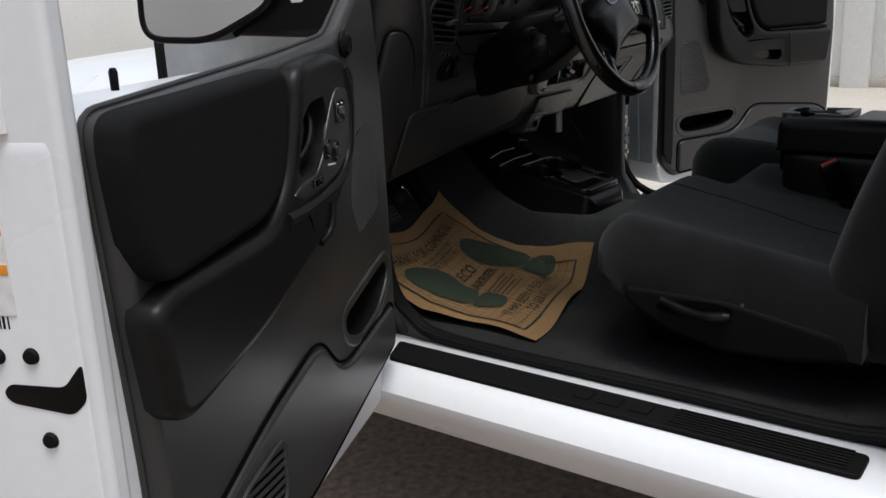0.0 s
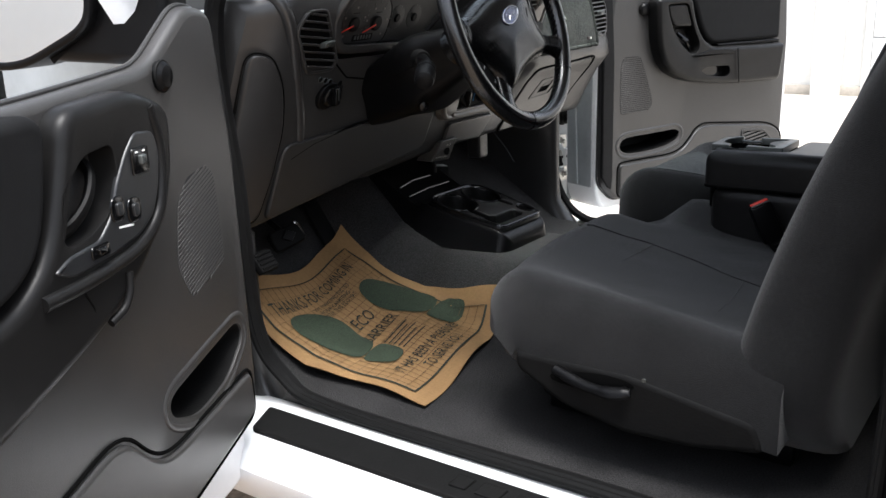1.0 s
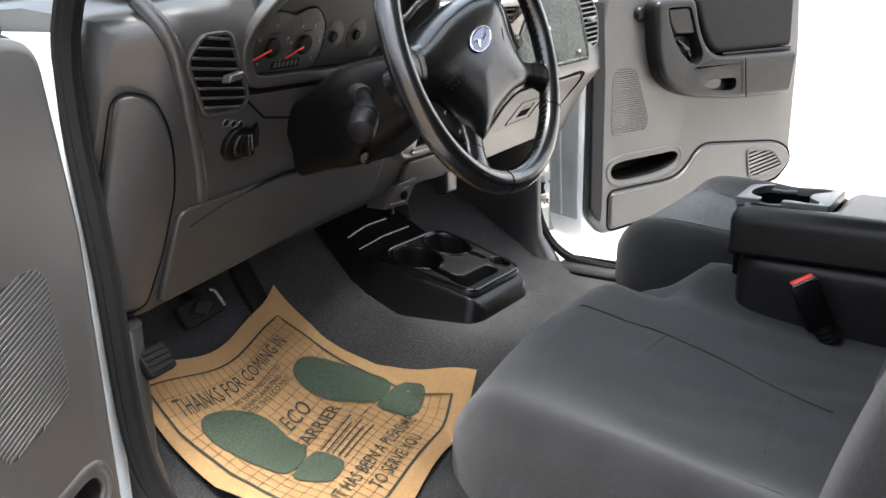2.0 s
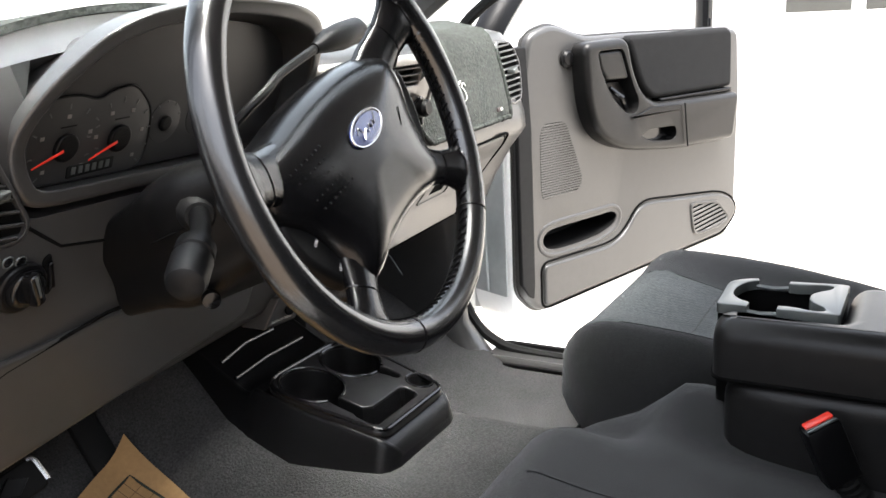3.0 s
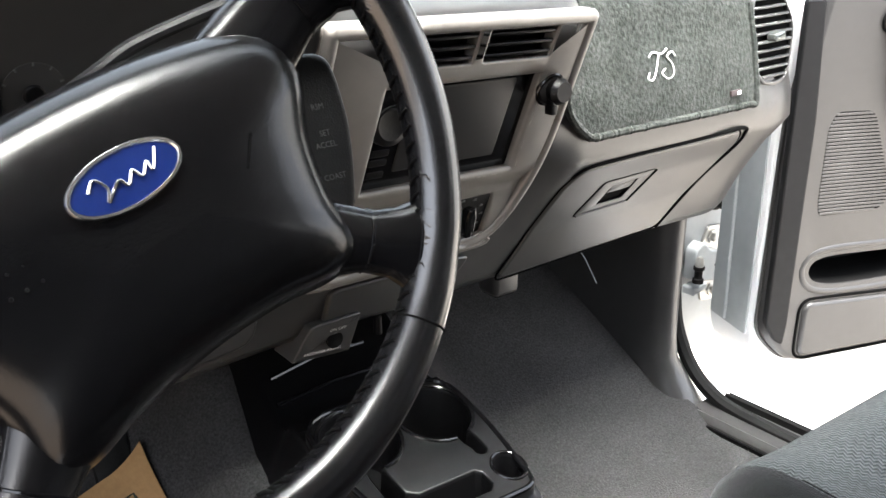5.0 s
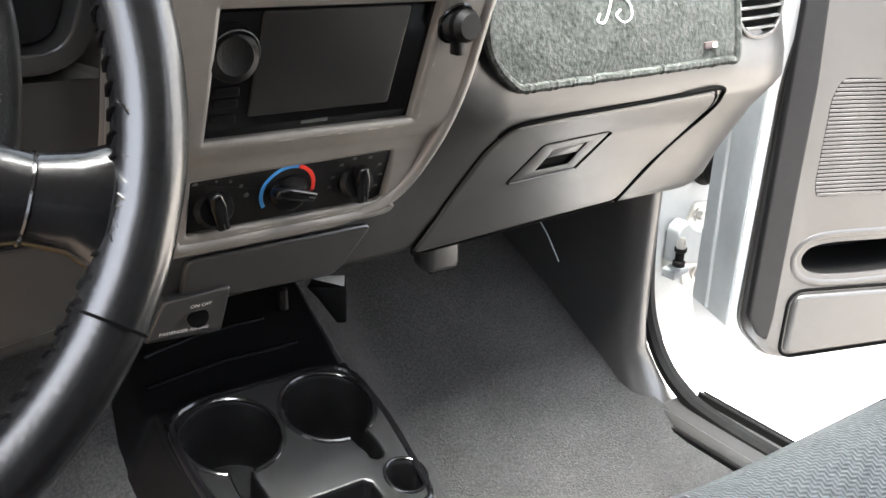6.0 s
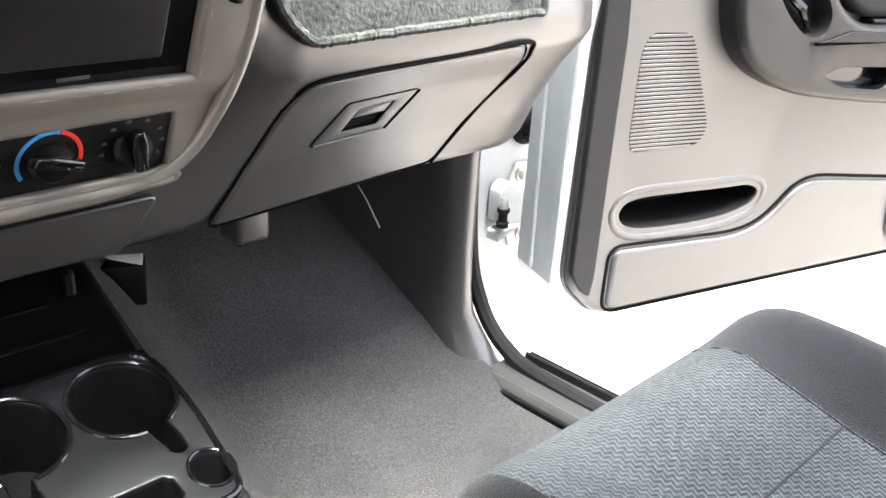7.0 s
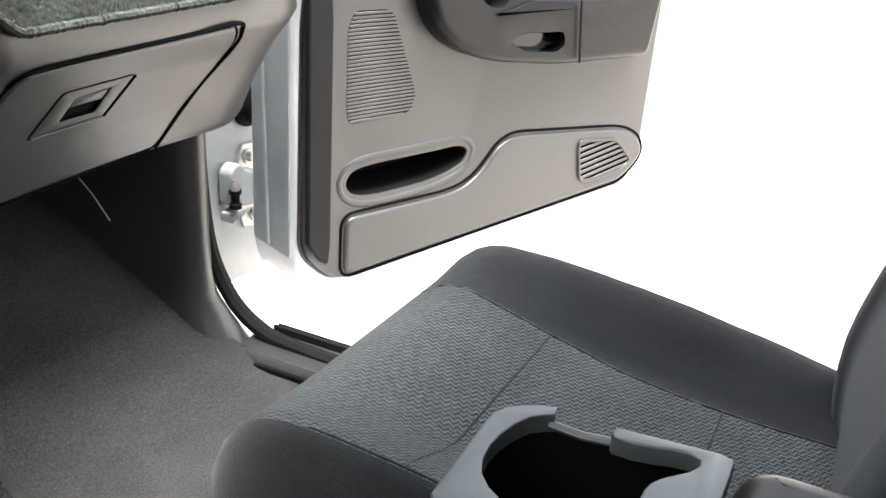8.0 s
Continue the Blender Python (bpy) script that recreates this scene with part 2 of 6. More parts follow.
def tube(pts, r, n=10, closed=False, bm=None, flatten=1.0):
    """A round bar along a path; r: one radius or one for each point."""
    pts = [Vector(p) for p in pts]
    k, rings, ref = len(pts), [], None
    for i, p in enumerate(pts):
        d = (pts[(i + 1) % k] - pts[i - 1]) if closed else pts[min(i + 1, k - 1)] - pts[max(i - 1, 0)]
        d.normalize()
        if ref is None:
            ref = d.orthogonal().normalized()
        ref = (ref - d * ref.dot(d)).normalized()
        side = d.cross(ref)
        q = r[i] if isinstance(r, (list, tuple)) else r
        rings.append([p + q * (math.cos(2 * math.pi * j / n) * ref + flatten * math.sin(2 * math.pi * j / n) * side) for j in range(n)])
    if closed:
        rings.append(rings[0])
        bm = loft(rings, caps=False, bm=bm)
        bmesh.ops.remove_doubles(bm, verts=bm.verts, dist=1e-6)
        return bm
    return loft(rings, bm=bm)


def lathe(profile, m=Matrix(), n=24, bm=None):
    """Turns (radius, height) points about the local z."""
    return loft([[m @ Vector((r * math.cos(2 * math.pi * j / n), r * math.sin(2 * math.pi * j / n), z)) for j in range(n)] for r, z in profile], bm=bm)


def cushion(cx, cy, cz, sx, sy, sz, p=4.0, n=20, top=None, m=Matrix()):
    """A soft block: a rounded box with a superellipse section; top(u, v) lifts its upper side."""
    bm = bmesh.new()
    bmesh.ops.create_cube(bm, size=2)
    bmesh.ops.subdivide_edges(bm, edges=bm.edges, cuts=n, use_grid_fill=True)
    for v in bm.verts:
        a = [abs(c) for c in v.co]
        s = 1 / (sum(c ** p for c in a)) ** (1 / p)
        mx = max(a)
        q = v.co * (s * mx if mx else 1)
        if top and q.z > 0:
            q.z += top(q.x, q.y) * q.z
        v.co = m @ Vector((cx + q.x * sx, cy + q.y * sy, cz + q.z * sz))
    return bm


def lettering(text, size):
    """A flat mesh of the words in the built-in font, centred."""
    cu = bpy.data.curves.new("words", "FONT")
    cu.body, cu.size, cu.align_x, cu.align_y = text, size, "CENTER", "CENTER"
    cu.resolution_u = 2
    ob = bpy.data.objects.new("words", cu)
    scene.collection.objects.link(ob)
    bpy.context.view_layer.update()
    me = bpy.data.meshes.new_from_object(ob.evaluated_get(bpy.context.evaluated_depsgraph_get()))
    bm = bmesh.new()
    bm.from_mesh(me)
    bpy.data.objects.remove(ob)
    bpy.data.curves.remove(cu)
    bpy.data.meshes.remove(me)
    return bm


def mapped(bm, at):
    for v in bm.verts:
        v.co = at(*v.co)
    return bm


def herringbone(m, step=0.0055, depth=0.55):
    """Adds a zigzag weave to a cloth material."""
    nt = m.node_tree
    n, l = nt.nodes, nt.links
    co, sep = n.new("ShaderNodeTexCoord"), n.new("ShaderNodeSeparateXYZ")
    l.new(co.outputs["Object"], sep.inputs[0])

    def calc(op, a, b):
        k = n.new("ShaderNodeMath")
        k.operation = op
        for i, v in enumerate((a, b)):
            if isinstance(v, (int, float)):
                k.inputs[i].default_value = v
            else:
                l.new(v, k.inputs[i])
        return k.outputs[0]

    along = calc("ADD", calc("MULTIPLY", sep.outputs["X"], 0.42), calc("MULTIPLY", sep.outputs["Y"], -0.907))
    across = calc("ADD", calc("MULTIPLY", sep.outputs["X"], 0.907), calc("MULTIPLY", sep.outputs["Y"], 0.42))
    zig = calc("PINGPONG", calc("ADD", along, 10.0), step)
    wave = calc("SINE", calc("MULTIPLY", calc("ADD", across, zig), 2 * math.pi / (step * 1.5)), 0)
    old = m.node_tree.nodes["Principled BSDF"].inputs["Base Color"].links[0].from_node
    src = old.inputs["Scale"].links[0].from_socket
    f = calc("MULTIPLY", src, calc("ADD", calc("MULTIPLY", wave, depth * 0.5), 1.0))
    l.new(f, old.inputs["Scale"])
    bp = n.new("ShaderNodeBump")
    bp.inputs["Strength"].default_value, bp.inputs["Distance"].default_value = 0.7, 0.0015
    l.new(wave, bp.inputs["Height"])
    prev = n["Principled BSDF"].inputs["Normal"].links
    if prev:
        l.new(prev[0].from_socket, bp.inputs["Normal"])
    l.new(bp.outputs[0], n["Principled BSDF"].inputs["Normal"])


herringbone(CLOTH2, 0.0040, 0.75)


# ---- ground and surroundings ----
def quad_sheet(x0, x1, y0, y1, z, n=1):
    bm = bmesh.new()
    bmesh.ops.create_grid(bm, x_segments=n, y_segments=n, size=0.5, matrix=Matrix.LocRotScale(((x0 + x1) / 2, (y0 + y1) / 2, z), None, (x1 - x0, y1 - y0, 1)))
    return bm


tagged(part("ground", quad_sheet(-400, 400, -400, 400, 0.0), GROUND), "coarse brown asphalt yard under the truck", "ground", kind="structure")
slab = tagged(part("pavement", box(0.75, 9.4, -14, 14, -0.05, 0.012, 0.004), SLAB), "pale sunlit concrete apron beside the truck", "pavement", kind="structure")

wall = tagged(part("wall_east", box(9.25, 9.6, -14, 14, 0, 4.2, 0.01), WALL), "white rendered building wall across the apron", "wall", kind="structure")
tagged(part("baseboard", box(9.21, 9.246, -14, 14, 0.012, 0.12, 0.006), SLAB), "pale concrete plinth at the foot of the wall", "plinth", kind="structure")
for k, (y0, y1) in enumerate(((1.45, 1.75), (-3.3, -3.0), (6.2, 6.5))):
    tagged(part("trim", box(9.10, 9.249, y0, y1, 0, 4.2, 0.01), WALL), "white pilaster on the building wall", "pilaster", kind="structure")
for k, (y0, y1) in enumerate(((-2.7, 1.16), (2.3, 5.6))):
    gd = thing("garage_door", "closed white sectional garage door with raised panels", "garage door", group="garage doors in the white wall")
    part("frame", box(9.19, 9.25, y0 - 0.08, y0, 0.012, 2.5, 0.01), WALL, gd)
    part("frame", box(9.19, 9.25, y1, y1 + 0.08, 0.012, 2.5, 0.01), WALL, gd)
    part("frame", box(9.19, 9.25, y0 - 0.08, y1 + 0.08, 2.505, 2.6, 0.01), WALL, gd)
    for j, (z, h) in enumerate(((0.03, 0.62), (0.655, 0.395), (1.055, 0.44), (1.50, 0.95))):
        sec = part("panel", box(9.215, 9.245, y0 + 0.005, y1 - 0.005, z, z + h - 0.006, 0.008), PAINT, gd)
        n = int((y1 - y0) / 0.76)
        for i in range(n):
            a = y1 - 0.12 - i * 0.76
            if j == 2 and k == 0:
                part("window_pane", box(9.206, 9.2155, a - 0.63, a, z + 0.045, z + h - 0.06, 0.004), PANE, sec, "grey glass pane")
            else:
                part("raised_field", box(9.203, 9.2155, a - 0.63, a, z + 0.06, z + h - 0.07, 0.008), PAINT, sec)
# out of view; added to give the door mirror something pale
tagged(part("wall_west", box(-15.4, -15, -20, 14, 0, 4.5, 0.02), WALL), "plain unseen white wall, added for the mirror to reflect", "wall", kind="structure")
far = tagged(part("wall_north", box(-20, 9.2, 13, 13.4, 0, 2.6, 0.02), WALL), "plain grey-white boundary wall far ahead of the truck", "wall", kind="structure")

# ---- cab shell ----
FLOOR = 0.50


def floor_z(x, y):
    """Height of the cab carpet: flat pan, centre tunnel, toe board."""
    s = max(0.0, min(1.0, (0.27 - abs(x - 0.02)) / 0.15))
    z = FLOOR + 0.145 * s * s * (3 - 2 * s) * max(0, min(1, (y + 0.9) / 0.6))
    e = max(0.0, min(1.0, (x - 0.50) / 0.14))
    z += 0.013 * e * e * (3 - 2 * e) * max(0.0, min(1.0, (0.44 - y) / 0.06))
    if y > 0.34:
        z += (y - 0.34) * 0.45 + max(0, y - 0.45) * 0.35
    return z


def floor_mesh():
    rows = [[(x, y, floor_z(x, y)) for x in np.linspace(-0.685, 0.665, 70)] for y in np.linspace(-1.15, 0.78, 90)]
    return loft(rows, closed=False)


carpet = tagged(part("floor", floor_mesh(), CARPET), "grey carpet over the cab floor and tunnel", "carpet", kind="structure")
carpet.modifiers.new("thickness", "SOLIDIFY").thickness = 0.012


def extrude_y(profile, y0, y1, bm=None):
    return loft([[(x, y, z) for x, z in profile] for y in (y0, y1)], bm=bm)


# painted rocker panels, one for each side
for s, yf, name in ((-1, 0.42, "rocker_panel"), (1, 0.46, "rocker_panel")):
    out = [(0.68, 0.40), (0.80, 0.385), (0.835, 0.40), (0.862, 0.445), (0.862, 0.468), (0.845, 0.492), (0.815, 0.508), (0.70, 0.512), (0.68, 0.50)]
    tagged(part(name, extrude_y([(s * x, z) for x, z in out], -1.25, yf), PAINT), "white painted rocker panel below the door opening", "rocker panel", kind="structure")

# step plate on the driver's sill
plate = thing("sill_plate", "black ribbed plastic step plate on the white door sill", "sill plate", pose(-0.762, -0.18, 0.5095))
pl = fil([(-0.052, -0.43), (0.020, -0.43), (0.026, 0.46), (-0.052, 0.425)], 0.012)
part("plate", pillow(pl, 0, 0.0075, 0.003, back=True), RUBBER, plate)
for i in range(7):
    x = -0.043 + i * 0.0095
    part("rib", box(x, x + 0.004, -0.41, -0.14, 0.0078, 0.0105, 0.0012, 1), RUBBER, plate)
for i, (y, w) in enumerate(((0.02, 0.030), (-0.03, 0.040), (-0.085, 0.035))):
    part("embossed_mark", box(-0.030, 0.004, y - w / 2, y + w / 2, 0.0078, 0.0098, 0.002, 1), RUBBER, plate)

# door seals
def seal(path, r=0.011):
    return tube(smooth_path(path, 6), r, 8)


SEAL_D = [(-0.693, -0.70, 1.55), (-0.695, -0.70, 0.62), (-0.695, -0.62, 0.528), (-0.695, -0.3, 0.522), (-0.695, 0.16, 0.522), (-0.700, 0.275, 0.56), (-0.722, 0.315, 0.66), (-0.735, 0.315, 0.9), (-0.735, 0.33, 1.2), (-0.715, 0.20, 1.36), (-0.66, -0.05, 1.6)]
ds = tagged(part("door_seal", seal(SEAL_D, 0.014), RUBBER), "black rubber seal round the driver's door opening", "door seal")
part("lip", seal([(x - 0.011, y, z + 0.004) for x, y, z in SEAL_D], 0.0065), RUBBER, ds)
part("carrier", seal([(x + 0.014, y, z - 0.002) for x, y, z in SEAL_D], 0.0060), EDGE, ds)
SEAL_P = [(0.70, -0.66, 1.55), (0.70, -0.66, 0.62), (0.70, -0.55, 0.535), (0.70, 0.0, 0.53), (0.70, 0.30, 0.53), (0.704, 0.400, 0.548), (0.704, 0.458, 0.605), (0.700, 0.484, 0.70), (0.698, 0.490, 0.9), (0.700, 0.47, 1.2), (0.70, 0.28, 1.36), (0.66, 0.0, 1.6)]
ps = tagged(part("door_seal", seal(SEAL_P, 0.012), RUBBER), "black rubber seal round the passenger's door opening", "door seal")
part("lip", seal([(x + 0.009, y, z + 0.003) for x, y, z in SEAL_P], 0.0055), RUBBER, ps)

# passenger sill trim
scuff = thing("sill_trim", "grey plastic scuff trim along the carpet edge", "sill trim", pose(0, 0, 0))
part("strip", extrude_y([(0.648, 0.495), (0.650, 0.522), (0.656, 0.529), (0.700, 0.531), (0.728, 0.529), (0.734, 0.522), (0.734, 0.495)], -0.66, 0.398), DASH, scuff)
part("strip_edge", extrude_y([(0.6505, 0.5225), (0.6535, 0.5285), (0.6585, 0.5318), (0.6615, 0.5312), (0.6575, 0.5225)], -0.655, 0.396), DASH, scuff)
part("dark_edge_line", extrude_y([(0.6435, 0.50), (0.6435, 0.5195), (0.6478, 0.5195), (0.6478, 0.50)], -0.64, 0.392), GAP, scuff)
for x, w, z in ((0.7365, 0.009, 0.536), (0.7490, 0.007, 0.533)):
    part("weatherstrip", extrude_y([(x, 0.510), (x + 0.001, z - 0.002), (x + w * 0.4, z), (x + w, z - 0.003), (x + w, 0.510)], -0.66, 0.386), RUBBER, scuff)

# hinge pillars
pillar_p = tagged(part("hinge_pillar", box(0.72, 0.97, 0.575, 0.80, 0.505, 1.22, 0.012), SHADED_WHITE), "white painted hinge pillar of the passenger's door, in a shaded tone", "pillar", kind="structure")
part("flange", box(0.968, 1.040, 0.562, 0.80, 0.52, 1.20, 0.012), SHADED_WHITE, pillar_p)
tagged(part("hinge_pillar", box(-0.86, -0.72, 0.335, 0.80, 0.505, 1.2, 0.012), SHADED_WHITE), "white painted hinge pillar of the driver's door, in a shaded tone", "pillar", kind="structure")


def kick_panel(s, yf, zt=1.0):
    """Curved plastic trim that covers the pillar's foot inside the cab."""
    rings = []
    for z in (0.500, 0.53, 0.56, 0.60, 0.64, 0.70, 0.5 * (0.70 + zt), zt):
        flare = max(0.0, 0.60 - z) * 0.5
        pts = [(0.69, yf + 0.005), (0.688, yf - 0.03 - flare), (0.665, yf - 0.055 - flare), (0.640, yf - 0.045 - flare), (0.622, yf + 0.0), (0.595 - flare * 0.3, yf + 0.10), (0.56, yf + 0.20), (0.53, yf + 0.36), (0.69, yf + 0.36)]
        reach = 0.024 * max(0.0, min(1.0, (0.68 - z) / 0.16)) ** 2
        pts = [(x + (reach if x > 0.66 else 0), y - (reach * 0.6 if x > 0.66 else 0)) for x, y in pts]
        rings.append([(s * p.x, p.y, z) for p in smooth_path([(x, y, 0) for x, y in pts], 4, True)])
    return loft(rings)


tagged(part("kick_panel", kick_panel(1, 0.503), DASH, sharp=60), "graphite plastic kick panel in the passenger footwell", "trim panel", kind="structure")
tagged(part("kick_panel", kick_panel(-1, 0.43, 0.80), DASH, sharp=60), "graphite plastic kick panel in the driver's footwell", "trim panel", kind="structure")

# fire wall, roof, rear of the cab
tagged(part("wall_front", box(-0.86, 0.86, 0.76, 0.80, 0.45, 1.16, 0.004), RUBBER), "dark insulated bulkhead behind the dashboard", "bulkhead", kind="structure")
roof = [(-0.66, 1.60), (-0.60, 1.68), (-0.3, 1.71), (0.3, 1.71), (0.60, 1.68), (0.66, 1.60), (0.62, 1.60), (0.57, 1.65), (0.3, 1.675), (-0.3, 1.675), (-0.57, 1.65), (-0.62, 1.60)]
tagged(part("roof", extrude_y(roof, -1.25, -0.10), PAINT), "white painted cab roof", "roof", kind="structure")
tagged(part("ceiling", box(-0.56, 0.56, -1.2, -0.12, 1.645, 1.668, 0.005), LINER), "light grey cloth headliner", "headliner", kind="structure")
for s in (-1, 1):
    tagged(part("windscreen_pillar", tube([(s * 0.74, 0.80, 1.14), (s * 0.70, 0.42, 1.38), (s * 0.62, -0.10, 1.655)], 0.042, 10), DASH), "graphite trimmed windscreen pillar", "pillar", kind="structure")
    tagged(part("rear_pillar", box(s * 0.66, s * 0.80, -0.86, -0.72, 0.5, 1.62, 0.02), DASH), "graphite trimmed pillar behind the door opening", "pillar", kind="structure")
    tagged(part("wall_side", box(s * 0.74, s * 0.82, -1.25, -0.86, 0.4, 1.62, 0.02), PAINT), "white cab side behind the door", "wall", kind="structure")
# unseen; closed up to the roof and dark, to hold back light
tagged(part("wall_rear", box(-0.80, 0.80, -1.25, -1.19, 0.4, 1.66, 0.02), DASH), "dark windowless rear wall of the cab, unseen, blocking light", "wall", kind="structure")
ws = part("windscreen", loft([[(-0.70, 0.80, 1.17), (0.70, 0.80, 1.17)], [(-0.60, -0.08, 1.665), (0.60, -0.08, 1.665)]], closed=False), glass)
tagged(ws, "clear raked windscreen glass", "windscreen", kind="structure")
ws.modifiers.new("thickness", "SOLIDIFY").thickness = 0.005
ws.visible_shadow = False

# front wings and bonnet
bonnet = thing("bonnet", "white painted bonnet and wings ahead of the windscreen", "bonnet", kind="structure")
prof = [(-0.87, 0.50), (-0.88, 0.75), (-0.87, 0.95), (-0.82, 1.04), (-0.6, 1.09), (0, 1.12), (0.6, 1.09), (0.82, 1.04), (0.87, 0.95), (0.88, 0.75), (0.87, 0.50)]
rings = []
for y, k, d in ((0.81, 1.0, 0.0), (1.2, 1.0, -0.02), (1.7, 0.985, -0.05), (2.05, 0.95, -0.10), (2.15, 0.9, -0.2)):
    rings.append([(p.x * k, y, p.y if p.y < 0.8 else p.y + d) for p in smooth_path([(x, z, 0) for x, z in prof], 4)])
part("panel", loft(rings), PAINT, bonnet)


# ---- doors ----
def slats(outline, step, thick, at, w0, w1, parent, mat, name="slat", tilt=0.0):
    """Horizontal bars clipped to an outline."""
    uc = sum(p[0] for p in outline) / len(outline)
    shear = [(p[0], p[1] - tilt * (p[0] - uc)) for p in outline]
    vs = [p[1] for p in shear]
    v = min(vs) + step * 0.6
    while v < max(vs) - step * 0.3:
        xs = []
        for i, b in enumerate(shear):
            a = shear[i - 1]
            if (a[1] - v) * (b[1] - v) < 0:
                xs.append(a[0] + (b[0] - a[0]) * (v - a[1]) / (b[1] - a[1]))
        if len(xs) >= 2 and max(xs) - min(xs) > 0.006:
            x0, x1 = min(xs), max(xs)
            bm = box(x0, x1, v - thick / 2, v + thick / 2, w0, w1, min(thick, w1 - w0) * 0.3, 1)
            part(name, mapped(bm, lambda u, q, w: at(u, q + tilt * (u - uc), w)), mat, parent)
        v += step


def truck_door(s, f, m, label):
    """A front door: painted shell, window frame, trim panel, pad, arm rest and fittings. s mirrors it; f holds its outlines."""
    d = thing("front_door", label, "truck door", m, "front doors of the truck")

    def at(u, v, w):
        return Vector((s * u, -w, v))

    tr = f["trim"]
    zb, zt, L = min(p[1] for p in tr), f["belt"], f["len"]
    shell = fil([(0.025, zb + 0.03), (0.05, zb - 0.03), (L - 0.02, f["rearlow"]), (L, f["rearlow"] + 0.08), (L, zt - 0.02), (0.025, zt - 0.02)], 0.03)
    part("shell", pillow(shell, -0.150, 0.138, 0.010, at, holes=[(inset(f["pocket"], -0.008), 0.118, 0.001)], back=True), PAINT, d, "white painted steel door shell")
    # window frame
    rear = 0.055 if s > 0 else 0.0
    fr = [(0.03, zt), (0.10, zt + 0.09), (0.42, zt + 0.42), (0.52, zt + 0.46), (0.76, zt + 0.47), (L - 0.035 - rear, zt + 0.43), (L - 0.02 - rear, zt + 0.30), (L - 0.02 - rear, zt - 0.03)]
    if s < 0:
        part("frame_post", pillow(fil([(0.868, 0.52), (0.8985, 0.52), (0.8985, zt + 0.36), (0.868, zt + 0.40)], 0.008), -0.135, 0.130, 0.008, at, back=True), PAINT, d, "white rear post of the window frame")
    part("window_frame", tube([at(p.x, p.y, -0.085) for p in smooth_path([(a, b, 0) for a, b in fr], 6)], 0.024, 10, flatten=1.5), f["framemat"], d, f["framelabel"])
    part("window_seal", tube([at(p.x - 0.012, p.y - 0.018, -0.075) for p in smooth_path([(a, b, 0) for a, b in fr[:-2]], 6)], 0.012, 8), RUBBER, d)
    # trim
    part("trim_panel", pillow(fil(tr, 0.03), -0.013, 0.027, 0.012, at, holes=[(f["pocket"], 0.108, 0.001)]), TRIM, d, "graphite moulded plastic door trim")
    part("pocket_lip", tube([at(*p, 0.0080) for p in inset(f["pocket"], -0.0065)], 0.0085, 10, closed=True), TRIM, d, sharp=80)
    part("pocket_liner", bowl(f["pocket"], 0.0100, 0.100, 0.004, at), RUBBER, d, "black lining of the map pocket")
    part("edge_moulding", tube([at(*p, -0.010) for p in inset(fil(tr, 0.03), -0.001)], 0.0035, 8, closed=True), TRIM, d)
    if s > 0:
        # dark strip that paints in the shade on the trim's turned edge
        part("edge_shade", pillow(fil([(0.030, 0.645), (0.050, 0.612), (0.070, 0.600), (0.074, 0.64), (0.074, 1.00), (0.062, 1.19), (0.028, 1.19)], 0.008), 0.006, 0.0105, 0.004, at), EDGE, d)
    # thin overlay that paints shade onto the white door edge
    end = part("hinge_face", pillow(fil([(-0.146, zb + 0.045), (-0.03, zb + 0.045), (-0.03, zt - 0.04), (-0.146, zt - 0.04)], 0.006), 0, 0.003, 0.001, lambda a, b, c: Vector((s * (0.0252 - c), -a, b))), SHADED_WHITE, d, "white steel edge at the hinges with shade painted in")
    part("crease", tube([(s * 0.022, 0.095, zb + 0.05), (s * 0.022, 0.105, zb + 0.3), (s * 0.022, 0.112, zt - 0.05)], 0.004, 8), SHADED_WHITE, end)
    low = part("lower_panel", pillow(f["lower"], 0.011, 0.010, 0.007, at), TRIM, d)
    part("groove", tube([at(*p, 0.0145) for p in inset(f["lower"], -0.003)], 0.0028, 6, closed=True), GAP, low)
    # speaker grilles
    sp = part("speaker_grille", pillow(f["grille"], 0.0130, 0.0014, 0.0006, at), GAP if s > 0 else EDGE, d)
    slats(f["grille"], 0.0060, 0.0041, at, 0.0140, 0.0150 if s > 0 else 0.0148, sp, TRIM, tilt=f["tilt"])
    sg = part("vent_grille", pillow(f["small"], 0.0205, 0.002, 0.001, at), GAP, d)
    part("grille_rim", tube([at(*p, 0.0225) for p in f["small"]], 0.004, 6, closed=True), TRIM, sg)
    slats(f["small"], 0.0125, 0.0065, at, 0.0215, 0.0245, sg, TRIM, tilt=f["tilt2"])
    # pad and arm rest
    part("upper_pad", pillow(f["pad"], 0.005, 0.036, 0.013, at, steps=5), PADM, d, "padded charcoal cloth upper door panel")
    arm = part("armrest", pillow(f["arm"], 0.005, f["proud"], 0.016, at, holes=[(f["well"], 0.050, 0.001)] + ([(f["pull"], 0.035, 0.001)] if f["pull"] else []), steps=5), ARM, d, "dark soft vinyl armrest with pull recess")
    if f["pull"]:
        part("inner_panel", pillow(fil([(0.253, 1.164), (0.263, 1.128), (0.286, 1.099), (0.364, 1.096), (0.351, 1.13), (0.336, 1.166)], 0.012), 0.016, 0.040, 0.007, at, steps=4), ARM, arm)
        part("top_gap", pillow(fil([(0.500, 1.0275), (0.806, 1.0255), (0.806, 1.0375), (0.500, 1.0350)], 0.003), 0.012, 0.030, 0.003, at), BLACK, arm)
    part("well_liner", bowl(f["well"], f["proud"] + 0.0045, 0.042, 0.012, at), ARM, arm)
